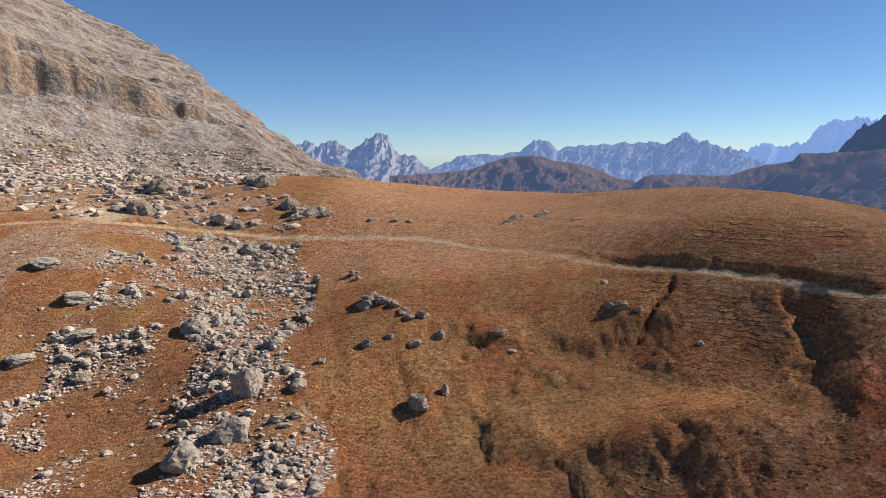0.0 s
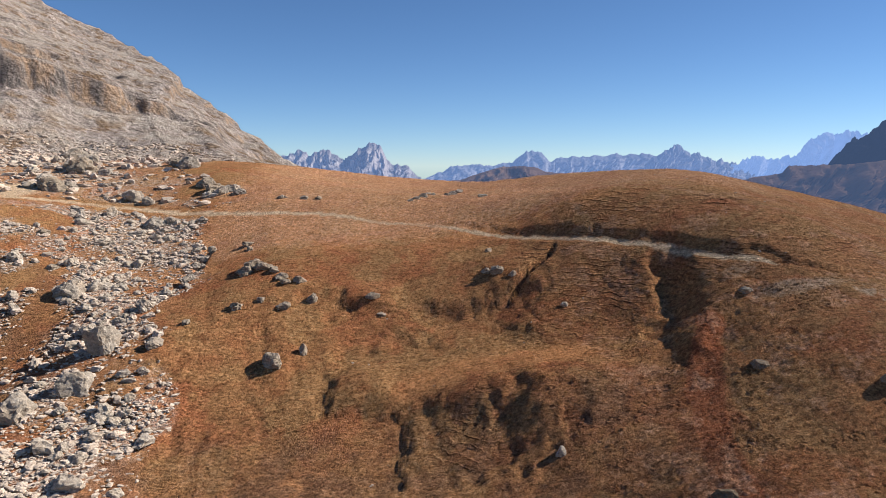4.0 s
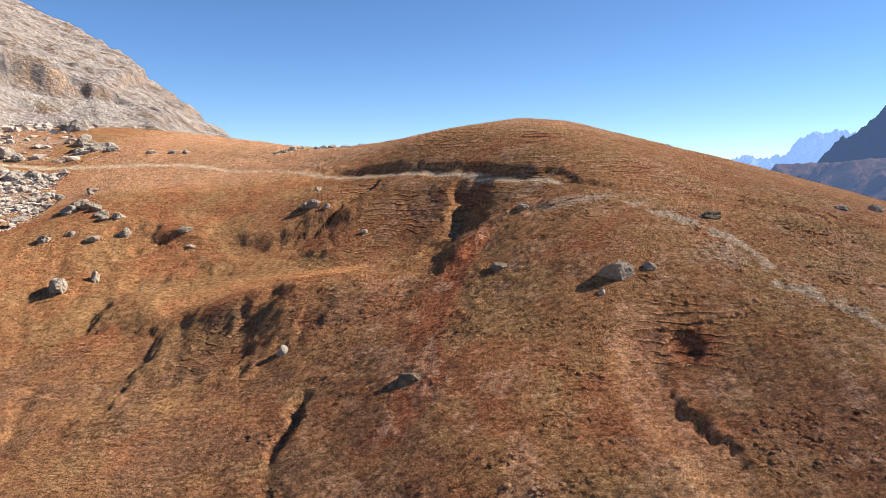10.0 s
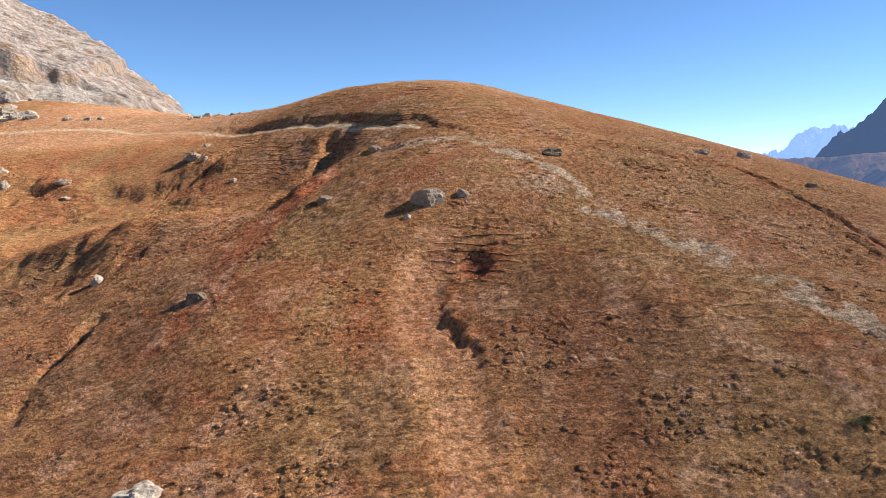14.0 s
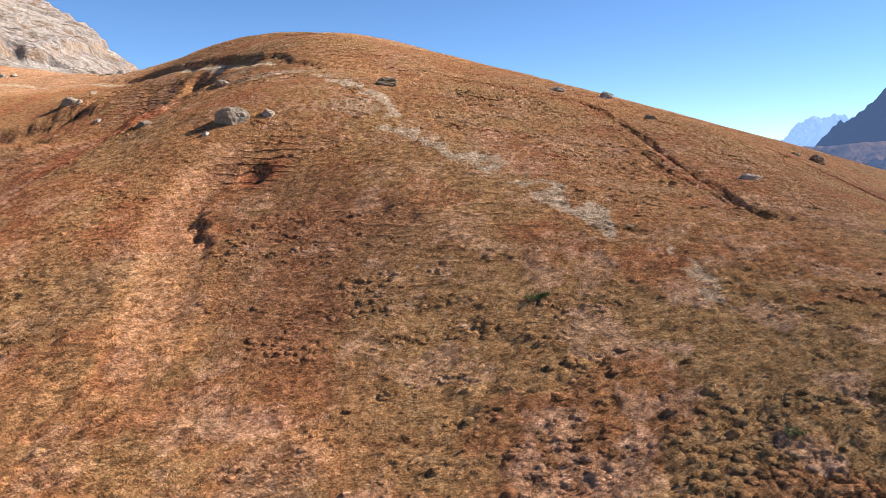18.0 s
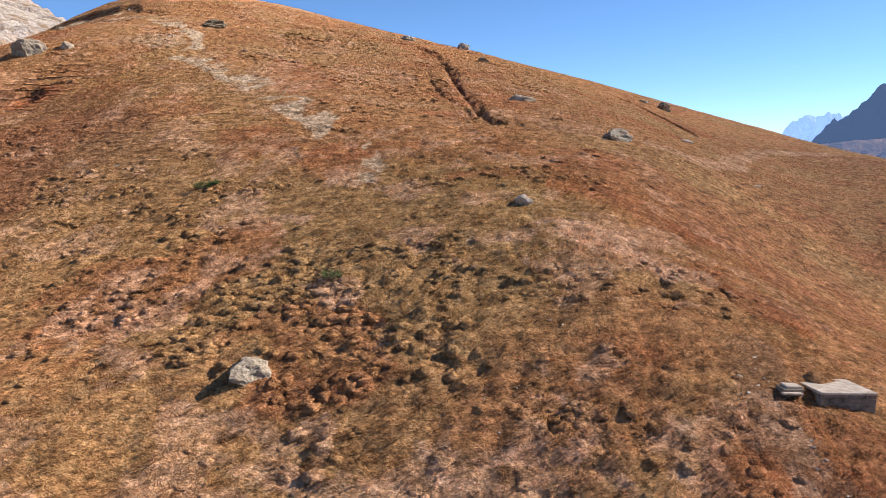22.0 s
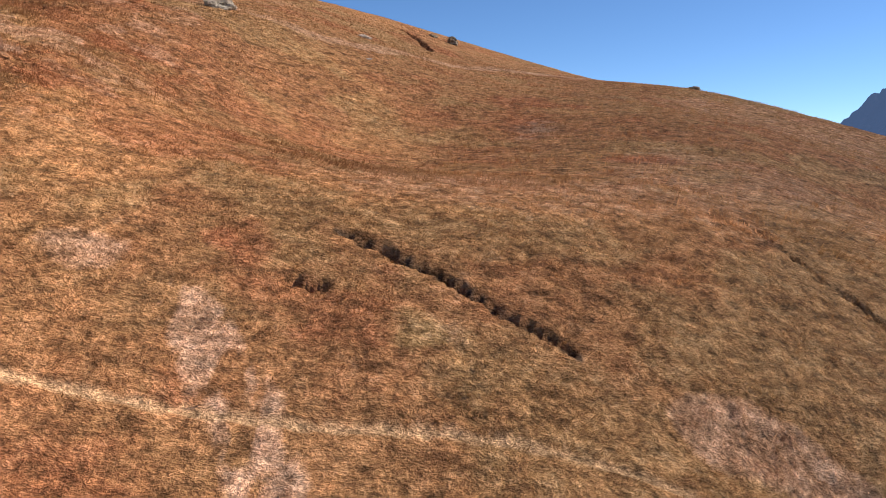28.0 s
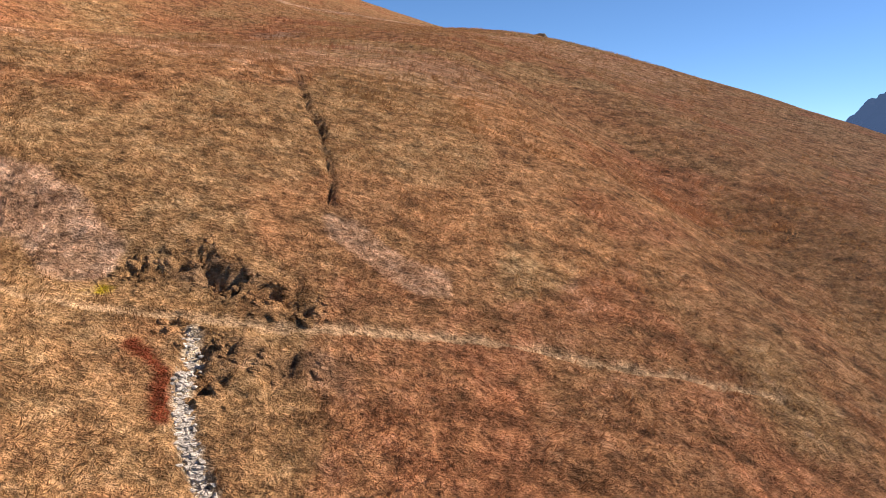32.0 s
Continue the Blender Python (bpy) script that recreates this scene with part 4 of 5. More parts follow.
# ---- boulders and scree ----
def rock_mesh(name, seed, mat, detail=3, size=(1.0, 1.0, 1.0), facets=9, chips=0.16):
    """A broken block of limestone about 1 m across: flattened by random breaks, then pitted."""
    rnd = random.Random(seed)
    bm = bmesh.new()
    bmesh.ops.create_icosphere(bm, subdivisions=detail, radius=0.5)
    breaks = []
    for _ in range(facets):
        n = Vector((rnd.gauss(0, 1), rnd.gauss(0, 1), rnd.gauss(0, 0.8))).normalized()
        breaks.append((n, rnd.uniform(0.26, 0.44)))
    shift = Vector((rnd.uniform(-50, 50), rnd.uniform(-50, 50), rnd.uniform(-50, 50)))
    for v in bm.verts:
        p = v.co.copy()
        for n, d in breaks:
            over_by = p.dot(n) - d
            if over_by > 0:
                p -= n * over_by * 0.9
        p += p.normalized() * (chips * noise.fractal(p * 3.2 + shift, 0.8, 2.1, 4) + 0.03 * noise.noise(p * 14 + shift))
        v.co = Vector((p.x * size[0], p.y * size[1], p.z * size[2]))
    me = bpy.data.meshes.new(name)
    bm.to_mesh(me)
    bm.free()
    me.materials.append(mat)
    return me


def boulder(name, x, y, wide, tall, seed, mat, label, group="", deep=1.0, turn=None, sink=0.44):
    """One boulder of that width and height, part sunk in the ground."""
    me = rock_mesh(name, seed, mat, 4 if wide > 1.2 else 3, (1.25, 1.25 * deep, 1.25), 13, 0.10)
    ob = new(name, me)
    base = float(relief(np.array([x]), np.array([y]), False)[0])
    ob.matrix_world = pose(x, y, base + tall * (0.5 - sink), 0, 0, random.Random(seed).uniform(0, 360) if turn is None else turn) @ Matrix.Diagonal((wide, wide, tall, 1))
    return tagged(ob, label, "boulder", group)


PALE = "pale grey limestone boulder with sharp shaded edges"
boulder("boulder", -21.9, 79.6, 3.2, 3.3, 18, M_BOULDER, "large rounded pale boulder standing in the scree", "boulders in the scree", sink=0.12)
boulder("boulder", -25.6, 68.8, 3.9, 3.0, 12, M_BOULDER, "broad pale boulder among small scree stones", "boulders in the scree")
boulder("boulder", -21.6, 72.6, 3.2, 2.6, 13, M_BOULDER, PALE, "boulders in the scree")
boulder("boulder", -31.8, 93, 3.4, 2.4, 14, M_BOULDER, PALE, "boulders in the scree")
boulder("boulder", -16.0, 79.5, 2.2, 1.5, 15, M_BOULDER, PALE, "boulders in the scree")
boulder("boulder", -2.7, 76.9, 2.5, 1.9, 16, M_DARK_BOULDER, "brownish boulder alone on the grass", "boulders on the meadow", 0.8)
boulder("boulder", 0.1, 79.3, 0.9, 1.4, 17, M_DARK_BOULDER, "small upright boulder on the grass", "boulders on the meadow")
for k, (bx, by, wide, tall) in enumerate(((-9.4, 97.8, 2.4, 2.0), (-8.0, 96.4, 2.0, 1.3), (-6.4, 95.2, 1.5, 0.9), (-5.2, 93.4, 1.7, 0.9), (-4.2, 92.3, 1.3, 0.7), (-10.4, 96.0, 2.0, 1.4), (-9.3, 87.2, 1.6, 1.2),
                                          (-6.6, 88.5, 1.3, 0.9), (-3.6, 87, 1.5, 1.1), (-0.4, 89, 1.4, 1.2), (-13.4, 109.5, 1.5, 1.2), (-14.3, 84.5, 0.9, 0.7), (-2.6, 92.5, 1.5, 1.0), (-12.5, 107, 1.0, 0.8))):
    boulder("boulder", bx, by, wide, tall, 30 + k, M_DARK_BOULDER, "grey-brown lichened boulder in a low outcrop on the meadow", "outcrop on the meadow")
for k, (bx, by, wide, tall) in enumerate(((22.4, 90.2, 2.8, 1.6), (21.0, 91.2, 2.2, 1.4), (24.0, 88.6, 1.6, 1.0), (21.6, 97.4, 1.7, 1.0), (6.9, 88.6, 2.6, 1.2), (8.2, 86.2, 1.6, 0.8), (45.6, 72.6, 2.2, 1.0), (29.2, 81.6, 1.4, 0.9))):
    boulder("boulder", bx, by, 0.62 * wide, 0.7 * tall, 50 + k, M_DARK_BOULDER, "dark lichened rock breaking through steep turf", "rocks in the turf", 1.0, None, 0.5)
boulder("boulder", 51.1, 55.9, 2.3, 1.9, 60, M_DARK_BOULDER, "grey lichened boulder set in the hillside", "rocks on the hill", 0.8, 0, 0.5)
boulder("boulder", 53.6, 56.2, 1.0, 0.8, 61, M_DARK_BOULDER, "small brown rock beside the grey boulder", "rocks on the hill")
boulder("boulder", 49.4, 54.1, 0.6, 0.5, 62, M_BOULDER, "small stone below the grey boulder", "rocks on the hill")
boulder("boulder", 42.3, 60.8, 1.6, 0.7, 63, M_TURFY_ROCK, "low dark rock sunk in the turf", "rocks on the hill", 0.8, None, 0.35)
boulder("boulder", 34.9, 49.2, 1.6, 1.1, 64, M_TURFY_ROCK, "dark pointed rock casting a black shadow", "rocks on the hill", 0.8)
boulder("boulder", 24.8, 56.9, 0.9, 1.0, 65, M_BOULDER, "small pale upright stone on the grass", "rocks on the hill")
boulder("boulder", 62.1, 66.3, 1.7, 0.8, 66, M_TURFY_ROCK, "low brown rock on the upper slope", "rocks on the hill", 0.7, None, 0.3)
boulder("boulder", 78.9, 75.2, 1.3, 0.7, 67, M_BOULDER, "pale flat stone near the brow", "rocks on the hill")
boulder("boulder", 84.7, 79.0, 1.4, 1.1, 68, M_BOULDER, "grey stone on the brow of the hill", "rocks on the hill")
boulder("boulder", 76.2, 17.6, 1.3, 0.8, 71, M_DARK_BOULDER, "jagged grey and white rock among hummocks", "rocks on the hill", 0.8, None, 0.5)
boulder("boulder", 84.7, 25.3, 0.6, 0.45, 70, M_BOULDER, "small white stone in the grass", "rocks on the hill", 0.9, None, 0.2)
boulder("boulder", 91.2, 37.9, 1.45, 0.95, 71, M_DARK_BOULDER, "dark boulder with a pale lit side", "rocks on the hill")
boulder("boulder", 87.4, 47.8, 1.7, 0.6, 72, M_BOULDER, "low grey rock beside the worn trail", "rocks on the hill", 0.6, None, 0.3)
boulder("boulder", 104.5, 72.6, 2.0, 1.3, 73, M_TURFY_ROCK, "brown boulder on the skyline", "rocks on the hill", 0.7, None, 0.6)
boulder("boulder", 102.6, 72.8, 0.9, 0.6, 74, M_TURFY_ROCK, "small rock on the skyline", "rocks on the hill")
boulder("boulder", 121.6, 52.8, 0.8, 0.55, 78, M_TURFY_ROCK, "small dark rock on the skyline of the spur", "rocks on the hill")
boulder("boulder", 98.0, 46.6, 0.9, 0.4, 75, M_BOULDER, "flat pale stone in a broken bank", "rocks on the hill")
boulder("boulder", 37.3, 32.3, 2.0, 1.4, 76, M_BOULDER, "white boulder low on the slope", "rocks on the hill")
boulder("boulder", 86.2, 66.8, 1.2, 0.8, 77, M_TURFY_ROCK, "grey rock high on the slope", "rocks on the hill")
for k, (bx, by, wide, tall) in enumerate(((17.6, 131, 1.7, 1.2), (18.8, 133.5, 1.5, 1.0), (16.6, 130, 1.2, 0.8), (12.6, 129, 1.6, 1.0), (11.2, 127.6, 1.3, 0.9), (14.0, 130.4, 1.2, 0.8), (10.2, 126.4, 0.9, 0.6), (22.4, 123.4, 1.4, 0.8), (13.2, 131.8, 1.0, 0.8))):
    boulder("boulder", bx, by, wide, tall, 80 + k, M_BOULDER, "grey stone in a loose group above the track", "stones above the track")
for k, (bx, by, wide, tall) in enumerate(((-56, 136.4, 4.4, 3.4), (-53.5, 138, 3.0, 2.2), (-37.4, 133.8, 2.2, 1.7), (-27, 139, 3.6, 2.6), (-25, 137, 2.6, 2.0), (-23.4, 138.5, 2.4, 1.8), (-29.5, 142, 3.4, 2.6), (-21.5, 136, 2.2, 1.4),
                                          (-38.6, 159, 4.6, 3.4), (-41.5, 161, 3.2, 2.4), (-12.8, 131.6, 1.6, 1.0), (-8.5, 130, 1.3, 0.9), (-5.8, 129, 1.2, 0.9), (-32.3, 123.6, 3.2, 2.2), (-30, 124.6, 2.4, 1.8), (-58, 152, 5.2, 4.0),
                                          (-61, 162, 4.6, 3.6), (-72, 178, 6.0, 4.4), (-45, 112, 1.8, 1.2), (-50, 99, 3.6, 1.6), (-46, 93, 3.0, 1.2), (-44, 86, 2.6, 1.2), (-52, 88, 3.0, 1.3), (-58, 106, 3.8, 1.6), (-38, 101, 1.6, 0.9))):
    boulder("boulder", bx, by, wide, tall, 100 + k, M_BOULDER if k % 3 else M_DARK_BOULDER, "grey limestone boulder at the foot of the scree", "boulders below the wall")

for k in range(22):
    along = (k + 0.5) / 22
    ex, ey = np.interp(along, np.linspace(0, 1, 5), [p[0] for p in SCREE_EDGE]), np.interp(along, np.linspace(0, 1, 5), [p[1] for p in SCREE_EDGE])
    wide = 0.8 + 0.28 * (k * 7 % 5)
    boulder("boulder", float(ex) - 0.6 + 0.5 * (k * 3 % 4), float(ey), wide, 0.75 * wide, 140 + k, M_BOULDER, "grey limestone boulder on the edge of the scree", "boulders in the scree", 0.85, None, 0.3)

# Loose boulders of the scree, as many as one could count.
loose = [rock_mesh("boulder", 200 + k, M_BOULDER, 3, (1.2, 1.2 * (0.7 + 0.06 * k), 1.1)) for k in range(10)]
rnd = random.Random(4)
made = 0
while made < 230:
    bx = rnd.uniform(-120, -8)
    by = rnd.uniform(56, 132) if made < 150 else rnd.uniform(132, 250)
    if made < 150:
        bx = rnd.uniform(-50, -8)
    if rnd.random() > float(scree_share(np.array([bx]), np.array([by]))[0]):
        continue
    big = rnd.uniform(0.7, 1.4) * (1 if by < 132 else rnd.uniform(1.0, 2.3))
    if rnd.random() < 0.12:
        big *= 1.5
    ob = new("boulder", loose[made % 10])
    base = float(relief(np.array([bx]), np.array([by]), False)[0])
    if by > 180:
        base = max(base, float(wall_height(np.array([bx]), np.array([by]))[0]))
    tall = big * rnd.uniform(0.6, 0.95)
    ob.matrix_world = pose(bx, by, base + 0.28 * tall, rnd.uniform(-15, 15), rnd.uniform(-15, 15), rnd.uniform(0, 360)) @ Matrix.Diagonal((big, big, tall, 1))
    tagged(ob, PALE, "boulder", "boulders in the scree")
    made += 1


def scatter_mesh(name, shapes, places, mat, label, category):
    """Many small pieces in one mesh. shapes: arrays of (corners, triangles); places: rows of x, y, z, size, height, turn."""
    n = len(places)
    pick = np.random.RandomState(3).randint(0, len(shapes), n)
    verts, faces, at = [], [], 0
    for k, (co, tri) in enumerate(shapes):
        p = places[pick == k]
        if not len(p):
            continue
        c, s = np.cos(p[:, 5])[:, None], np.sin(p[:, 5])[:, None]
        x, y, z = co[None, :, 0] * p[:, 3:4], co[None, :, 1] * p[:, 3:4], co[None, :, 2] * p[:, 4:5]
        v = np.stack([c * x - s * y + p[:, 0:1], s * x + c * y + p[:, 1:2], z + p[:, 2:3]], -1)
        verts.append(v.reshape(-1, 3))
        faces.append((tri[None] + (np.arange(len(p)) * len(co))[:, None, None] + at).reshape(-1, 3))
        at += len(p) * len(co)
    return tagged(new(name, tri_mesh(name, np.concatenate(verts), np.concatenate(faces), mat)), label, category, kind="stuff")


def tri_mesh(name, verts, faces, mat):
    me = bpy.data.meshes.new(name)
    me.vertices.add(len(verts))
    me.vertices.foreach_set("co", verts.astype(np.float32).ravel())
    me.loops.add(faces.size)
    me.loops.foreach_set("vertex_index", faces.astype(np.int32).ravel())
    me.polygons.add(len(faces))
    me.polygons.foreach_set("loop_start", np.arange(0, faces.size, 3, dtype=np.int32))
    me.update(calc_edges=True)
    me.polygons.foreach_set("use_smooth", np.zeros(len(faces), bool))
    me.materials.append(mat)
    return me


def shape_of(me):
    co = np.empty(len(me.vertices) * 3)
    me.vertices.foreach_get("co", co)
    return co.reshape(-1, 3), np.array([p.vertices[:] for p in me.polygons])


chips = [shape_of(rock_mesh("chip", 300 + k, M_STONES, 1, (1.3, 0.9, 0.9), 5, 0.35)) for k in range(6)]
slabs = [shape_of(rock_mesh("slab", 320 + k, M_STONES, 2, (1.3, 1.0, 1.0), 8, 0.2)) for k in range(6)]
rs = np.random.RandomState(8)


def strew(n, x0, x1, y0, y1, small, large, share, power=2.2):
    x, y = rs.uniform(x0, x1, n), rs.uniform(y0, y1, n)
    keep = rs.rand(n) < share(x, y)
    x, y = x[keep], y[keep]
    size = small + (large - small) * rs.rand(len(x)) ** power
    high = size * rs.uniform(0.5, 0.9, len(x))
    z = np.where(y > 180, np.maximum(relief(x, y, False), wall_height(x, y)), relief(x, y, False)) + 0.15 * high
    return np.stack([x, y, z, size, high, rs.uniform(0, 6.28, len(x))], -1)


scatter_mesh("scree_stones", chips, strew(70000, -52, -6, 50, 132, 0.12, 0.62, lambda x, y: scree_share(x, y) ** 0.8 * (0.55 + 0.45 * step(90, 70, y))), M_STONES, "loose pale limestone scree stones on brown turf", "scree")
scatter_mesh("scree_blocks", slabs, strew(2800, -52, -6, 52, 132, 0.45, 1.2, lambda x, y: scree_share(x, y)), M_STONES, "angular pale limestone blocks lying in the scree", "scree")
scatter_mesh("talus_blocks", chips, strew(15000, -170, -15, 130, 300, 0.4, 2.4, lambda x, y: scree_share(x, y) * (y < 285 + 0.6 * (x + 122)), 3.2), M_STONES, "grey limestone talus below the rock wall", "scree")
scatter_mesh("meadow_stones", chips, strew(420, -75, -30, 58, 125, 0.25, 0.8, lambda x, y: 0.8 + 0 * x), M_STONES, "scattered pale stones on the meadow", "stones")
scatter_mesh("hill_stones", chips, strew(160, 5, 100, 35, 115, 0.12, 0.4, lambda x, y: 0.6 + 0 * x), M_STONES, "few small stones in the hillside turf", "stones")
scatter_mesh("dirt_stones", chips, strew(900, 82, 91, 10.5, 19, 0.04, 0.13, lambda x, y: 0.75 * most(over(((89.8, 17.2), (89.2, 15.6), (89.1, 13.2), (90.2, 11.4)), x, y, 0.6), over(((86.4, 19.4), (85, 17.9), (83.4, 15.7), (82.2, 14.1)), x, y, 0.55))), M_STONES, "small pale stones in worn earth near the spring box", "stones")
along = rs.rand(900)
bx = np.interp(along, np.linspace(0, 1, len(BROOK)), [p[0] for p in BROOK]) + rs.normal(0, 0.055, 900)
by = np.interp(along, np.linspace(0, 1, len(BROOK)), [p[1] for p in BROOK]) + rs.normal(0, 0.03, 900)
size = 0.025 + 0.07 * rs.rand(900) ** 2.5
scatter_mesh("brook_gravel", chips, np.stack([bx, by, relief(bx, by) + 0.1 * size, size, size * 0.7, rs.uniform(0, 6.28, 900)], -1), M_STONES, "white gravel in a dry brook bed", "gravel")


# ---- the spring house, the bushes ----
def part(name, bm, mat, parent, label=""):
    me = bpy.data.meshes.new(name)
    bm.to_mesh(me)
    bm.free()
    me.materials.append(mat)
    ob = new(name, me)
    ob.parent = parent
    return tagged(ob, label)


def box(x, y, z, a, b, c, soft=0.012, seed=0, rough_by=0.0, parts=1):
    """A box of sides a, b, c about x, y, z with worn edges."""
    bm = bmesh.new()
    bmesh.ops.create_cube(bm, size=1.0)
    bmesh.ops.scale(bm, vec=(a, b, c), verts=bm.verts)
    bmesh.ops.bevel(bm, geom=bm.edges[:], offset=soft, segments=1, affect="EDGES")
    if parts > 1:
        bmesh.ops.subdivide_edges(bm, edges=[e for e in bm.edges if e.calc_length() > 0.15], cuts=parts, use_grid_fill=True)
    for v in bm.verts:
        if rough_by:
            v.co += Vector((noise.noise(v.co * 5 + Vector((seed, 0, 0))), noise.noise(v.co * 5 + Vector((0, seed, 9))), noise.noise(v.co * 5 + Vector((7, 0, seed))))) * rough_by
        v.co += Vector((x, y, z))
    return bm


spring = tagged(new("spring_box"), "low stone spring box under a cracked concrete slab", "spring box")
spring.matrix_world = pose(90.42, 14.6, 13.9, -1.5, 3.0, 4.5)
W, D = 1.42, 1.2
part("slab", box(W / 2, D / 2, 0.0, W + 0.03, D + 0.03, 0.06, 0.012, 3, 0.007, 5), M_CONCRETE, spring, "pale cracked concrete slab")
rnd = random.Random(9)
for side in range(2):
    for course_n in range(6):
        at, total = 0.0, W if side == 0 else D
        while at < total - 0.05:
            long = min(rnd.uniform(0.14, 0.46), total - at)
            if total - at - long < 0.1:
                long = total - at
            mid, z = at + long / 2, -0.075 - 0.092 * course_n
            out = rnd.uniform(-0.012, 0.012)
            if side == 0:
                bm = box(mid, 0.09 - out, z, long - 0.004, 0.18, 0.089, 0.006, rnd.random() * 9, 0.012)
            else:
                bm = box(W - 0.09 + out, 0.18 + (mid) * (D - 0.18) / D, z, 0.18, (long - 0.004) * (D - 0.18) / D, 0.089, 0.006, rnd.random() * 9, 0.012)
            # front courses in the dark masonry, side courses in the paler concrete colour
            part("stone", bm, M_MASONRY if side == 0 else M_CONCRETE, spring)
            at += long
part("core", box(W / 2 - 0.02, D / 2 + 0.02, -0.32, W - 0.2, D - 0.2, 0.52), M_MASONRY, spring, "mortared stone core")
cover = tagged(new("concrete_cover"), "small concrete cover on a low plinth beside the spring box", "cover")
cover.matrix_world = pose(89.85, 14.95, ground_z(89.85, 14.95) + 0.10, 0, 4, 6)
part("plinth", box(0, 0, -0.05, 0.52, 0.36, 0.16, 0.015, 1, 0.01), M_MASONRY, cover, "dark stone plinth")
part("lid", box(0.04, 0.02, 0.06, 0.4, 0.3, 0.06, 0.012, 2, 0.006), M_CONCRETE, cover, "pale concrete lid")
part("ledge", box(-0.08, -0.22, -0.06, 0.5, 0.12, 0.05, 0.01, 4, 0.006), M_CONCRETE, cover, "flat concrete ledge")


def juniper(x, y, wide, tall, seed):
    """A low mat of juniper: short branching stems with many small needles in uneven clumps."""
    bush = tagged(new("juniper_bush"), "low dark green juniper bush on the dry turf", "bush", "juniper bushes")
    bush.matrix_world = pose(x, y, ground_z(x, y))
    rj = random.Random(seed)
    stems, leaves = bmesh.new(), bmesh.new()
    for _ in range(26):
        a, r = rj.uniform(0, 6.28), rj.uniform(0.25, 1) ** 0.6 * wide / 2
        tip = Vector((math.cos(a) * r, math.sin(a) * r * 0.8, tall * rj.uniform(0.45, 1.0) * (1 - 0.5 * (2 * r / wide) ** 2)))
        base = Vector((math.cos(a) * r * 0.2, math.sin(a) * r * 0.2, -0.02))
        side = (tip - base).cross(Vector((0, 0, 1))).normalized() * 0.008
        v = [stems.verts.new(p) for p in (base - side, base + side, tip + Vector((0, 0, 0.01)), base + Vector((0, 0, 0.016)), tip)]
        stems.faces.new(v[:3])
        stems.faces.new((v[1], v[3], v[4]))
        for _ in range(46):
            p = base.lerp(tip, rj.uniform(0.45, 1.08)) + Vector((rj.gauss(0, 0.05), rj.gauss(0, 0.05), rj.gauss(0, 0.035)))
            d = (Vector((rj.gauss(0, 1), rj.gauss(0, 1), rj.uniform(0, 1.2)))).normalized() * rj.uniform(0.03, 0.07)
            s = d.cross(Vector((rj.gauss(0, 1), rj.gauss(0, 1), rj.gauss(0, 1)))).normalized() * 0.009
            leaves.faces.new([leaves.verts.new(q) for q in (p - s, p + s, p + d)])
    part("stems", stems, M_WOOD, bush, "thin grey-brown stems")
    part("foliage", leaves, M_JUNIPER, bush)


juniper(70.8, 31.9, 0.85, 0.45, 1)
juniper(78.0, 21.7, 0.75, 0.42, 2)
juniper(71.3, 32.1, 0.5, 0.3, 3)


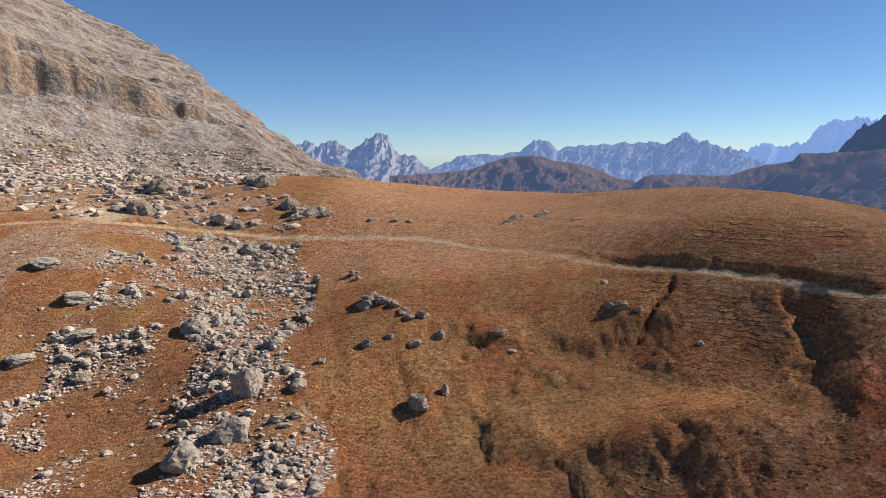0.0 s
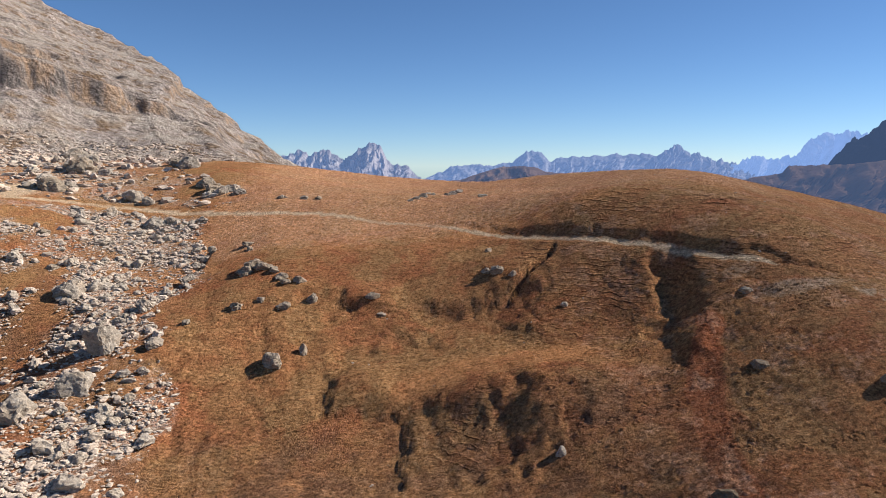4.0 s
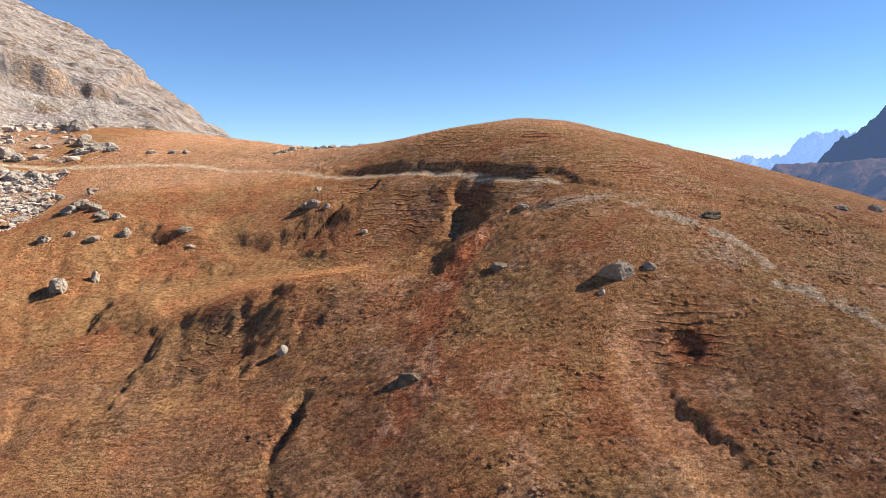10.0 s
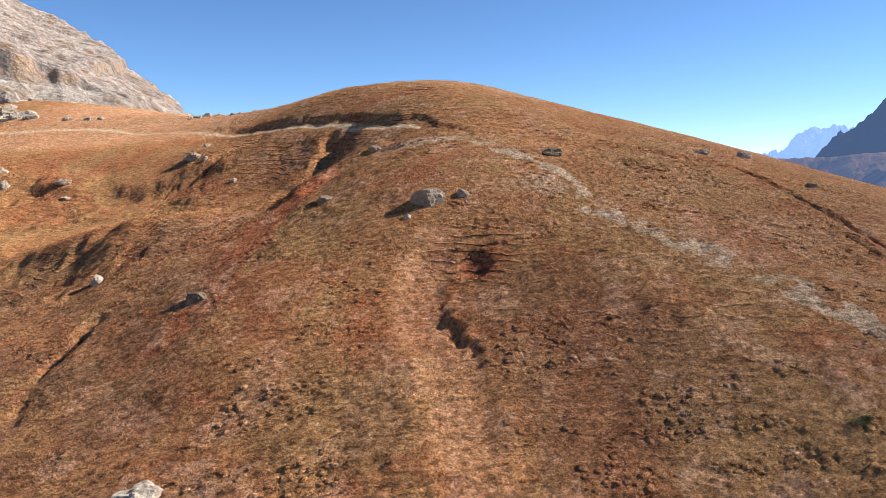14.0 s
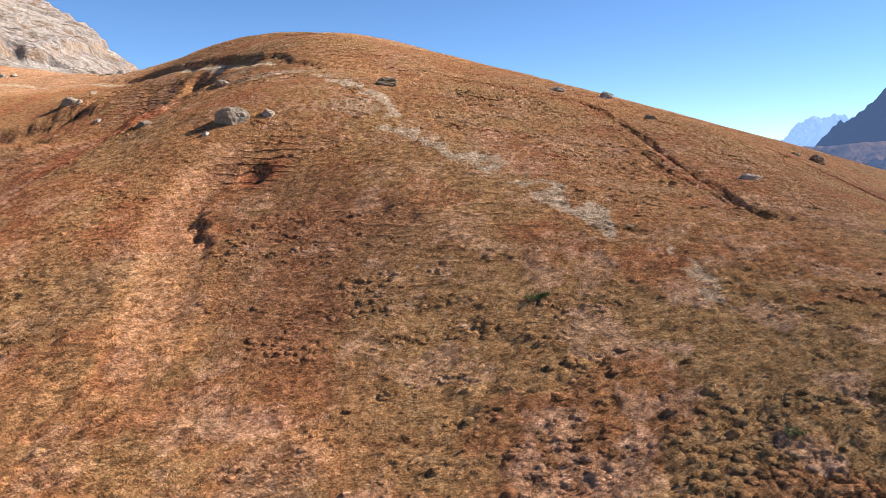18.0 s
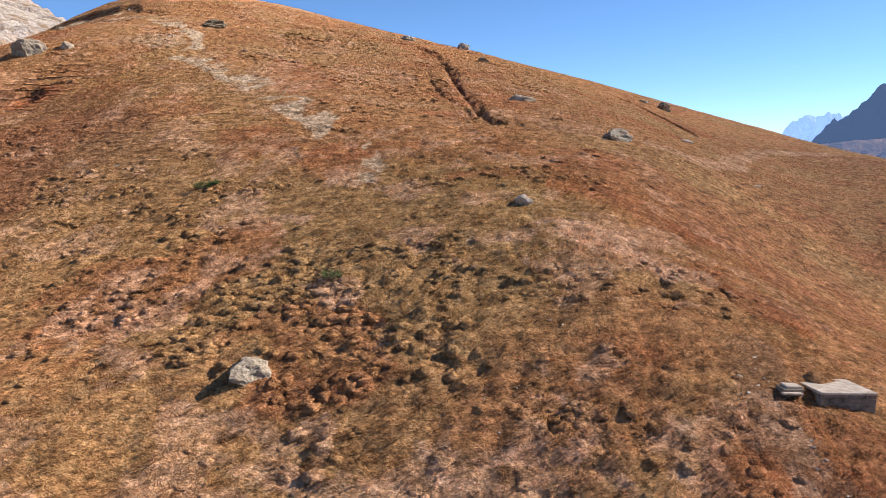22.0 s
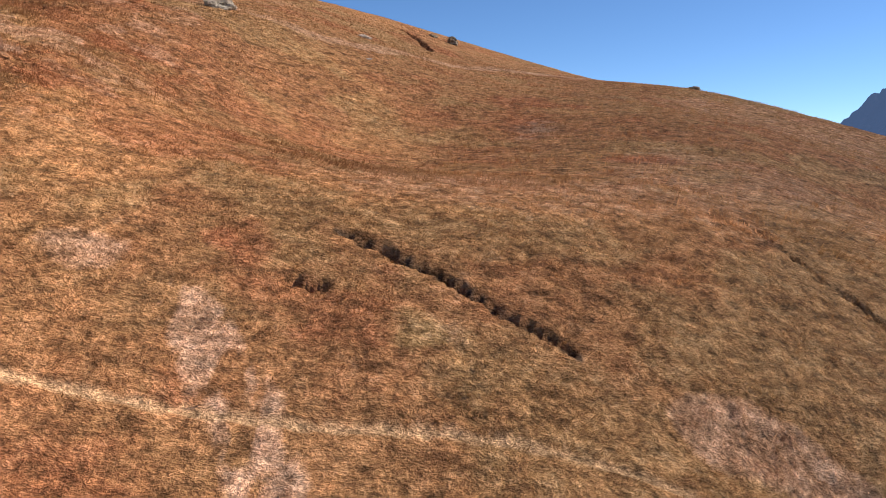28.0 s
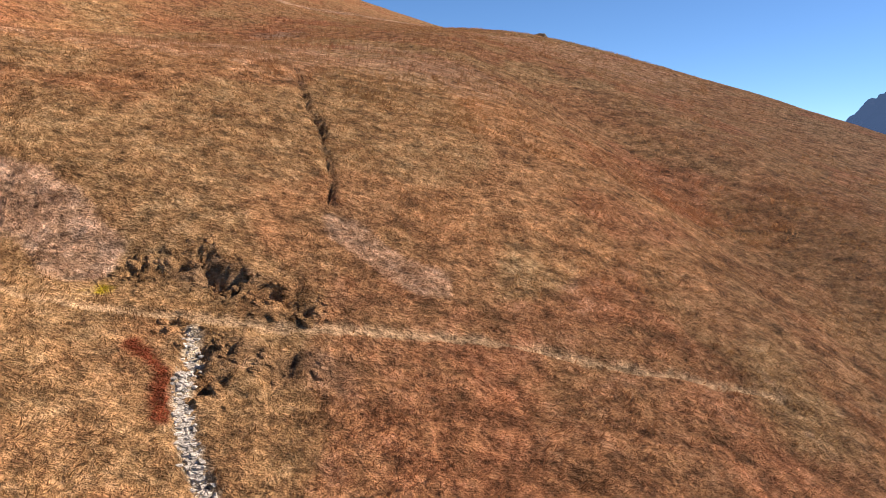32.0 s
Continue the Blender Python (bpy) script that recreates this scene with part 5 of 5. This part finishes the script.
# ---- the turf's blades ----
def grass(name, n, x0, x1, spread, label, keep, tall, seed, lay=0.7, wide=0.022, count=4, first=0.0):
    """Tufts of dry blades over a stretch of the slope, leaning downhill, in one mesh."""
    r = np.random.RandomState(seed)
    x = r.uniform(x0, x1, n)
    e = np.interp(x, (-90, 0, 35, 70, 95, 113, 140), (54, 47, 28, 12, 5.0, 3.2, 3.0))
    d = np.interp(x, (-90, 0, 35, 70, 95, 113, 140), (46, 42, 30, 17, 10, 8.0, 8.5))
    y = e + d * (first + spread * r.rand(n) ** 1.7)
    ok = r.rand(n) < keep(x, y)
    x, y = x[ok], y[ok]
    h = 0.25
    z = relief(x, y) - 0.02
    grown = growth(x, y)
    lush = 0.75 + 0.5 * grown["straw"] + 0.35 * grown["olive"] + 0.25 * grown["red"] - 0.25 * grown["gold"] + 0.3 * grain(x, y, 0.9, 402)
    sx, sy = (broad_land(x + h, y) - broad_land(x - h, y)) / (2 * h), (broad_land(x, y + h) - broad_land(x, y - h)) / (2 * h)
    comb = 0.7 * grain(x, y, 1.8, 400) + r.normal(0, 0.35, len(x))
    x, y, z, sx, sy, lush, comb = (np.repeat(one, count) for one in (x, y, z, sx, sy, lush, comb))
    m = len(x)
    ox, oy = r.normal(0, 1.6 * wide, m), r.normal(0, 1.6 * wide, m)
    x, y, z = x + ox, y + oy, z + sx * ox + sy * oy
    g = np.hypot(sx, sy) + 1e-6
    turn = comb + r.normal(0, 0.30, m)
    dx, dy = -sx / g, -sy / g
    dx, dy = dx * np.cos(turn) - dy * np.sin(turn), dx * np.sin(turn) + dy * np.cos(turn)
    long = tall * lush * r.uniform(0.55, 1.25, m)
    lean = np.clip(lay + r.normal(0, 0.17, m), 0.05, 0.96)
    drop = sx * dx + sy * dy
    tip = np.stack([x + dx * long * lean, y + dy * long * lean, z + drop * long * lean + long * np.sqrt(1 - lean**2) * 0.85 + 0.015], -1)
    half = wide * r.uniform(0.5, 1.2, m) / 2
    a = np.arctan2(dy, dx) + 1.57 + r.normal(0, 0.6, m)
    ox, oy = np.cos(a) * half, np.sin(a) * half
    left, right = np.stack([x - ox, y - oy, z], -1), np.stack([x + ox, y + oy, z], -1)
    verts = np.stack([left, right, tip], 1).reshape(-1, 3)
    me = tri_mesh(name, verts, np.arange(m * 3).reshape(-1, 3), M_GRASS)
    for key, values in grown.items():
        me.attributes.new(key, "FLOAT", "POINT").data.foreach_set("value", np.repeat(values, 3 * count).astype(np.float32))
    return tagged(new(name, me), label, "grass", kind="stuff")


def off_bare(x, y):
    bare = most(over(FOOTPATH, x, y, 0.09), over(TRENCH, x, y, 0.13), over(BROOK, x, y, 0.16), over(TRACK, x, y, 1.0), 0.8 * over(TRAIL[6:], x, y, 0.3), *(np.exp(-(((x - hx) / r) ** 2 + ((y - hy) / (0.6 * r)) ** 2) ** 2) for hx, hy, r in BANK_HOLES))
    return (1 - bare) * (0.5 + 0.5 * step(-0.5, 0.3, rough(x, y, 1.6, 2, 410)))


def long_straw(x, y):
    return off_bare(x, y) * np.clip(1.2 * growth(x, y)["straw"] - 0.15, 0, 1)


def tussocks(name, n, x0, x1, y0, y1, share, small, large, label, seed, lift=0.55):
    """Rounded tussocks of matted grass, each an uneven dome, in one mesh."""
    r = np.random.RandomState(seed)
    x, y = r.uniform(x0, x1, n), r.uniform(y0, y1, n)
    ok = r.rand(n) < share(x, y)
    x, y = x[ok], y[ok]
    m = len(x)
    wide = small + (large - small) * r.rand(m) ** 1.6
    tall = wide * lift * r.uniform(0.6, 1.25, m)
    z = relief(x, y)
    h = 0.3
    sx, sy = (broad_land(x + h, y) - broad_land(x - h, y)) / (2 * h), (broad_land(x, y + h) - broad_land(x, y - h)) / (2 * h)
    turns = np.linspace(0, 2 * math.pi, 9)[:-1]
    rows = []
    for ring, (out, up) in enumerate(((1.0, -0.35), (0.88, 0.38), (0.50, 0.82))):
        a = turns[None, :] + 0.39 * ring + r.normal(0, 0.10, (m, 8))
        d = wide[:, None] * out * (1 + r.normal(0, 0.22, (m, 8))) * 0.5
        ox, oy = 1.3 * d * np.cos(a), d * np.sin(a) - 0.10 * ring * wide[:, None]
        rows.append(np.stack([x[:, None] + ox, y[:, None] + oy, z[:, None] + sx[:, None] * ox + sy[:, None] * oy + tall[:, None] * (up + r.normal(0, 0.2, (m, 8)))], -1))
    rows.append(np.stack([x, y - 0.1 * wide, z + tall - 0.1 * wide * sy], -1)[:, None])
    verts = np.concatenate(rows, 1)
    tri = []
    for k in range(8):
        n1 = (k + 1) % 8
        tri += [(k, n1, 8 + k), (n1, 8 + n1, 8 + k), (8 + k, 8 + n1, 16 + k), (8 + n1, 16 + n1, 16 + k), (16 + k, 16 + n1, 24)]
    faces = (np.array(tri)[None] + 25 * np.arange(m)[:, None, None]).reshape(-1, 3)
    me = tri_mesh(name, verts.reshape(-1, 3), faces, M_TURF)
    me.polygons.foreach_set("use_smooth", np.ones(len(faces), bool))
    for key, values in growth(x, y).items():
        me.attributes.new(key, "FLOAT", "POINT").data.foreach_set("value", np.repeat(values, 25).astype(np.float32))
    return tagged(new(name, me), label, "tussocks", kind="stuff")


def scattered(x, y):
    tussocky = (0.25 + 0.75 * step(24, 36, x)) * step(82, 70, y) * (1 - 0.85 * np.exp(-(((x - 22) / 10) ** 2 + ((y - 72) / 5) ** 2))) * (1 - 0.8 * over(TROUGH, x, y, 2.2, 6)) * (1 - 0.85 * step(88, 93, x))
    rows = step(-0.15, 0.45, grain(0.35 * x, y, 1.1, 760))
    return tussocky * rows * step(-0.35, 0.35, rough(x, y, 5, 3, 761)) * (y > np.interp(x, (0, 35, 70, 95), (44, 26, 11, 4))) * off_bare(x, y)


def wet_bank(x, y):
    d = np.minimum.reduce([np.hypot(x - hx, (y - hy) * 1.4) / r for hx, hy, r in BANK_HOLES[:17]])
    heathy = 0.5 * np.exp(-(((x - 111.5) / 0.8) ** 2 + ((y - 6.95) / 0.35) ** 2) ** 2)
    return np.maximum(step(3.4, 1.6, d) * step(0.75, 1.1, d), heathy) * (1 - over(FOOTPATH, x, y, 0.12)) * (1 - over(BROOK, x, y, 0.12))


tussocks("peaty_hummocks", 9000, 62, 94, 9, 34, lambda x, y: hummocks(x, y) ** 1.5 * off_bare(x, y) * step(-0.5, 0.2, rough(x, y, 1.7, 3, 762)) * (y > np.interp(x, (70, 95), (11, 5))), 0.12, 0.48, "dark peaty grass hummocks packed on the slope", 21, 0.24)
tussocks("hill_tussocks", 36000, 20, 92, 11, 80, scattered, 0.12, 0.42, "brown grass tussocks in rows across the hillside", 22, 0.22)
tussocks("bog_hummocks", 900, 108.8, 113.0, 5.8, 9.3, wet_bank, 0.06, 0.15, "dark mossy hummocks along the broken bank", 23, 0.27)
grass("near_turf", 66000, 90, 126, 1.9, "rust and straw coloured dry grass on the near slope", off_bare, 0.15, 1, 0.72, 0.021, 4)
grass("middle_turf", 46000, 58, 92, 2.0, "brown dry grass on hummocky turf", off_bare, 0.19, 2, 0.66, 0.032, 4)
grass("upper_turf", 30000, 20, 62, 1.7, "brown dry grass of the steep hillside", off_bare, 0.24, 3, 0.6, 0.055, 4)
grass("meadow_turf", 13000, -60, 24, 1.2, "rust-brown dry grass on the meadow bowl", off_bare, 0.22, 4, 0.6, 0.065, 3)
grass("straw", 12000, 94, 126, 1.6, "long bleached straw lying down the slope", long_straw, 0.26, 5, 0.8, 0.02, 5)
grass("hill_turf", 22000, 80, 130, 5.0, "dry grass towards the brow of the hill", off_bare, 0.2, 6, 0.6, 0.04, 3, 1.5)
